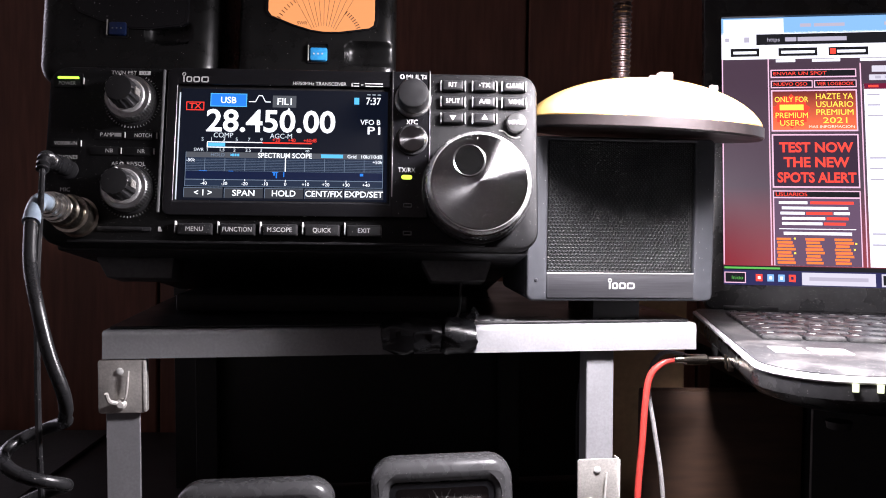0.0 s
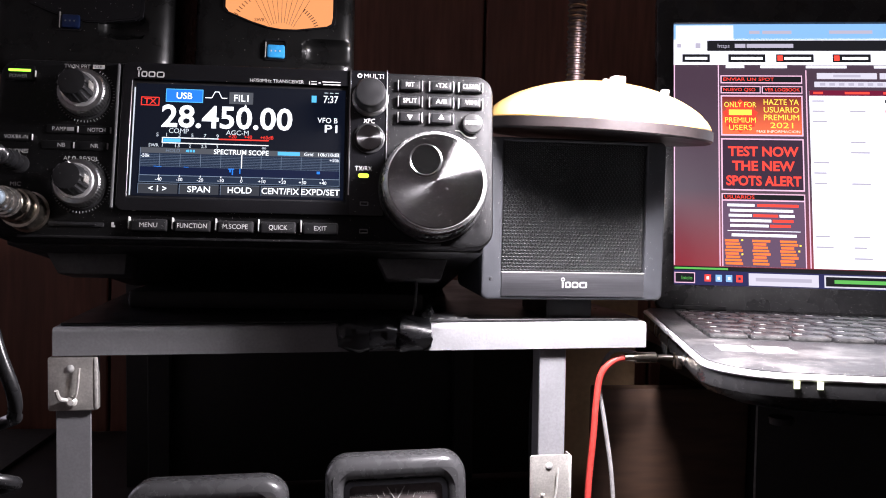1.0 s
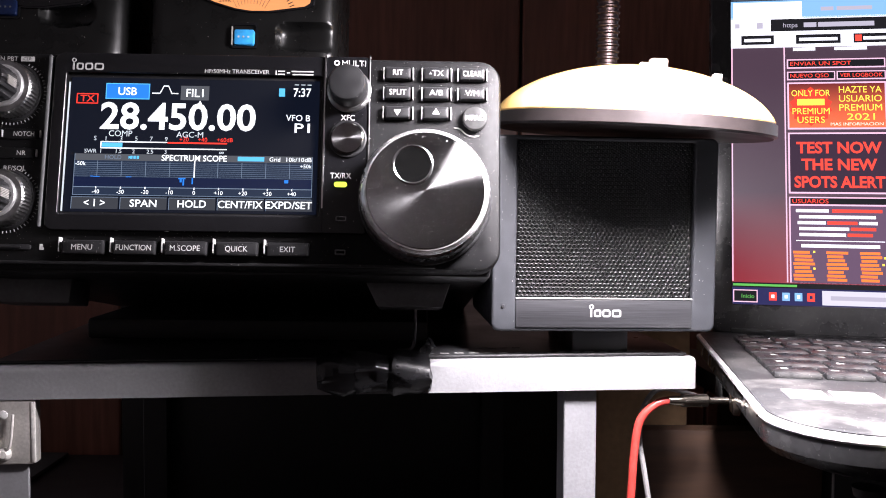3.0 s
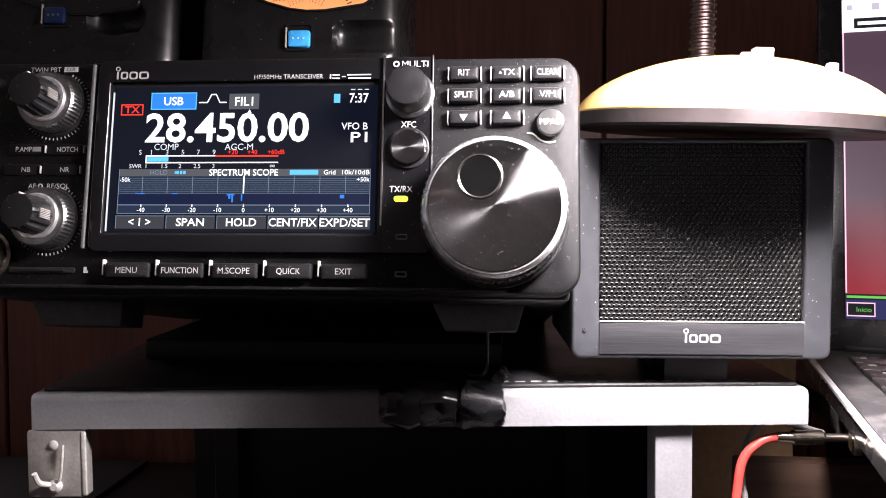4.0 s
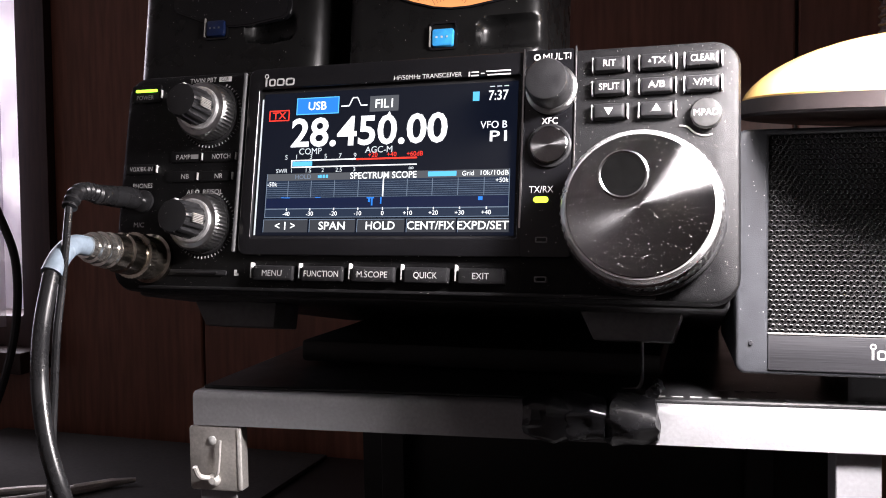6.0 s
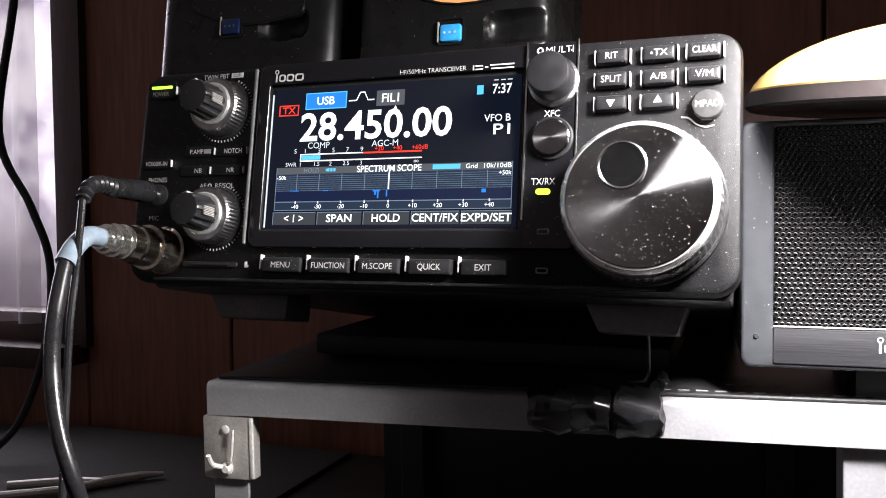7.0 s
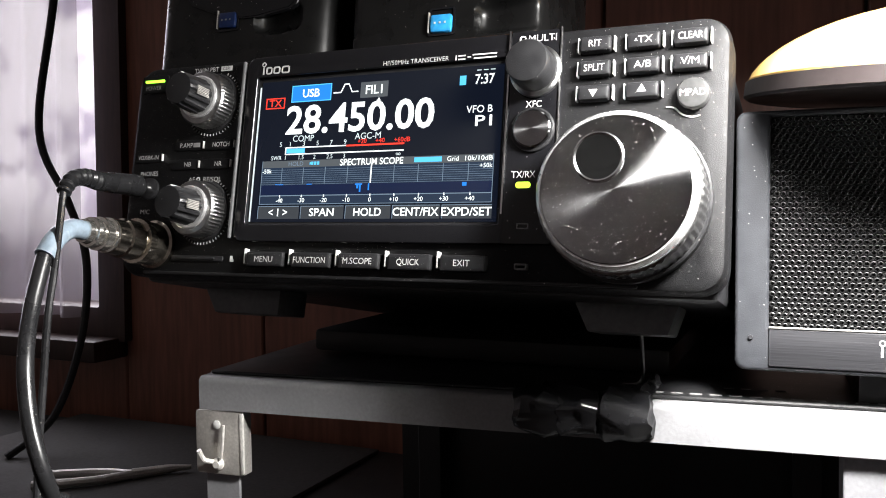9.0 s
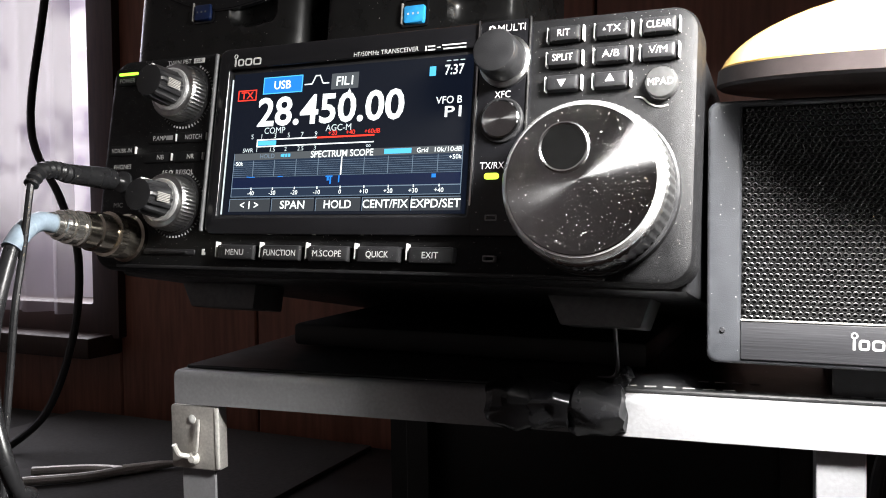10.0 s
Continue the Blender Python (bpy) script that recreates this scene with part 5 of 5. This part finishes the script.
page("user_name", [(38 + 20 * c + 0.4 * ((r * 7) % 3), 31.4 - 2.3 * r, 38 + 20 * c + 10 + ((r * 5 + c * 3) % 4), 33 - 2.3 * r) for c in range(3) for r in range(8)], YC, W_ORANGE, disp)
page("user_star", [(50, 32, 51.3, 33.2), (92, 29, 93.3, 30.2), (91, 25, 92.3, 26.2), (50, 22, 51.3, 23.2)], YC, W_YELLOW, disp)
page("table", [(102, 14, 330, 142)], YA, W_WHITE, disp)
page("table_head", [(102, 138, 330, 142)], YB, glow("page_head_maroon", (0.12, 0.01, 0.03), 1.0), disp)
page("table_head_text", [(105, 139.2, 112, 140.8), (128, 139.2, 146, 140.8), (156, 139.2, 176, 140.8), (200, 139.2, 230, 140.8)], YC, W_RED, disp)
page("filter_field", [(108, 150.5, 152, 155), (154, 150.5, 170, 155), (106, 144.5, 170, 148.5), (176, 144.5, 300, 148.5)], YA, W_TASKB, disp)
page("filter_text", [(110 + i * 7, 145.5, 114 + i * 7, 147.5) for i in range(8)] + [(120, 151.8, 140, 153.6)], YB, W_GREYT, disp)
rng = random.Random(4)
page("table_cell", [(104, 133.5 - 7.5 * r, 104 + rng.uniform(8, 14), 134.6 - 7.5 * r) for r in range(16) if rng.random() < 0.7] + [(131, 133.5 - 7.5 * r, 131 + rng.uniform(8, 14), 134.6 - 7.5 * r) for r in range(16) if rng.random() < 0.5] + [(166, 133 - 7.5 * r, 166 + rng.uniform(9, 18), 134.8 - 7.5 * r) for r in range(16)], YB, W_GREYT, disp)
page("table_flag", [(157, 132.7 - 7.5 * r, 162, 135.2 - 7.5 * r) for r in range(0, 16, 2)], YB, W_BAR, disp)
page("table_flag", [(157, 132.7 - 7.5 * r, 162, 135.2 - 7.5 * r) for r in range(1, 16, 2)], YB, W_RED, disp)
page("taskbar", [(0, 0, 346, 10.5)], YA, W_TASK, disp)
page("status_line", [(0, 10.5, 346, 13.5)], YA, W_BAR, disp)
page("status_text", [(1, 11.3, 40, 12.6)], YB, W_GREEN, disp)
page("start_button", [(1, 1.5, 16, 9)], YB, W_LINE, disp)
page("start_fill", [(1.6, 2.1, 15.4, 8.4)], YC, W_BAR, disp)
page_text("Inicio", 2.6, 10, 5.2, W_GREEN, YD)
for x, m_ in ((23, W_RED), (31, W_TAB), (38.5, W_TAB), (46, W_RED)):
    page("task_icon", [(x, 3, x + 4.6, 7.8)], YB, m_, disp)
    page("task_icon_centre", [(x + 1.4, 4.4, x + 3.2, 6.4)], YC, W_WHITE if x != 46 else W_TASK, disp)
page("task_button", [(55, 1, 105, 9.5), (109, 1, 162, 9.5)], YB, W_TASKB, disp)
page("task_button_fill", [(110, 2, 161, 8.5)], YC, W_BAR, disp)
page("task_button_text", [(60, 4, 100, 6.5)], YC, W_GREYT, disp)
page("task_button_text", [(116, 4, 158, 6.5)], YD, W_GREEN, disp)

# ---- cables at the laptop ----
rc = thing("red_audio_cable", Matrix(), "red cable with a steel plug in the laptop's side", "cable")
part("plug", tube([(0.2835, 0.046, 0.9145), (0.275, 0.046, 0.9145), (0.2735, 0.046, 0.9145), (0.262, 0.0455, 0.9145), (0.261, 0.0455, 0.9145), (0.2555, 0.0455, 0.9145)], 0.003, 16, lambda k: (0.0017, 0.0017, 0.0031, 0.0031, 0.0023, 0.002)[k]), NICKEL, rc, "bare steel plug")
part("cord", tube(smooth_path([(0.256, 0.0455, 0.9145), (0.249, 0.045, 0.9125), (0.242, 0.0445, 0.905), (0.2395, 0.044, 0.89), (0.2385, 0.044, 0.87), (0.2365, 0.044, 0.84), (0.236, 0.044, 0.8), (0.242, 0.046, 0.7645)], 8), 0.0019, 12), RED, rc, "glossy red cord")
bc = thing("grey_audio_cable", Matrix(), "thin grey cable hanging beside the red one", "cable")
part("cord", tube(smooth_path([(0.29, 0.09, 0.905), (0.262, 0.075, 0.914), (0.25, 0.066, 0.908), (0.2455, 0.058, 0.895), (0.248, 0.055, 0.875), (0.253, 0.055, 0.845), (0.256, 0.055, 0.81), (0.258, 0.055, 0.7625)], 8), 0.0013, 10), GREYCORD, bc)
bc2 = thing("power_cable", Matrix(), "black power cable looped behind the rack", "cable")
part("cord", tube(smooth_path([(0.27, 0.2, 0.915), (0.25, 0.19, 0.905), (0.235, 0.18, 0.88), (0.232, 0.18, 0.84), (0.235, 0.18, 0.7645)], 8), 0.003, 10), RUBBER, bc2)
ww = thing("white_wire", Matrix(), "thin pale wire hanging down the boards", "wire")
part("cord", tube(smooth_path([(0.3705, 0.117, 0.884), (0.3702, 0.116, 0.85), (0.3708, 0.1165, 0.8), (0.371, 0.116, 0.7615)], 6), 0.0007, 8), GREYCORD, ww)
wc2 = thing("hanging_cable", Matrix(), "black cable hanging before the window", "cable")
part("cord", tube(smooth_path([(-0.47, 0.36, 1.7), (-0.485, 0.36, 1.4), (-0.507, 0.36, 1.23), (-0.534, 0.36, 1.09), (-0.495, 0.36, 1.014), (-0.473, 0.36, 0.957), (-0.476, 0.355, 0.88), (-0.5, 0.34, 0.8), (-0.52, 0.3, 0.766)], 8), 0.004, 10), RUBBER, wc2)

# mat added to grey the black desk's left end as haze does
mat_ = part("haze_mat", box(-0.6, -0.2, 0.12, 0.47, 0.7602, 0.7645, 0.001), CLOTH)
tagged(mat_, "added grey mat imitating haze over the desk", "mat")
# small tools on the mat
bx = thing("cardboard_box", pose(0.296, 0.26, 0.7602, 0, 0, -4), "plain tan cardboard box behind the loudspeaker", "box")
part("carton", box(-0.034, 0.026, -0.045, 0.06, 0, 0.173, 0.0015), CARD, bx)
part("flap", box(-0.034, 0.026, -0.047, -0.0455, 0.14, 0.173, 0.0005, 1), CARD, bx)
tl = thing("pliers", pose(-0.36, 0.3, 0.765, 0, 0, 35), "small steel pliers lying on the mat", "tool")
part("jaw", tube([(0, 0, 0.004), (0.03, 0.01, 0.004), (0.05, 0.012, 0.004)], 0.004, 10, lambda k: (0.005, 0.004, 0.002)[k]), STEEL, tl)
for s in (-1, 1):
    part("handle", tube(smooth_path([(0, 0, 0.004), (-0.03, s * 0.012, 0.004), (-0.08, s * 0.015, 0.004)], 5), 0.004, 10), STEEL, tl)
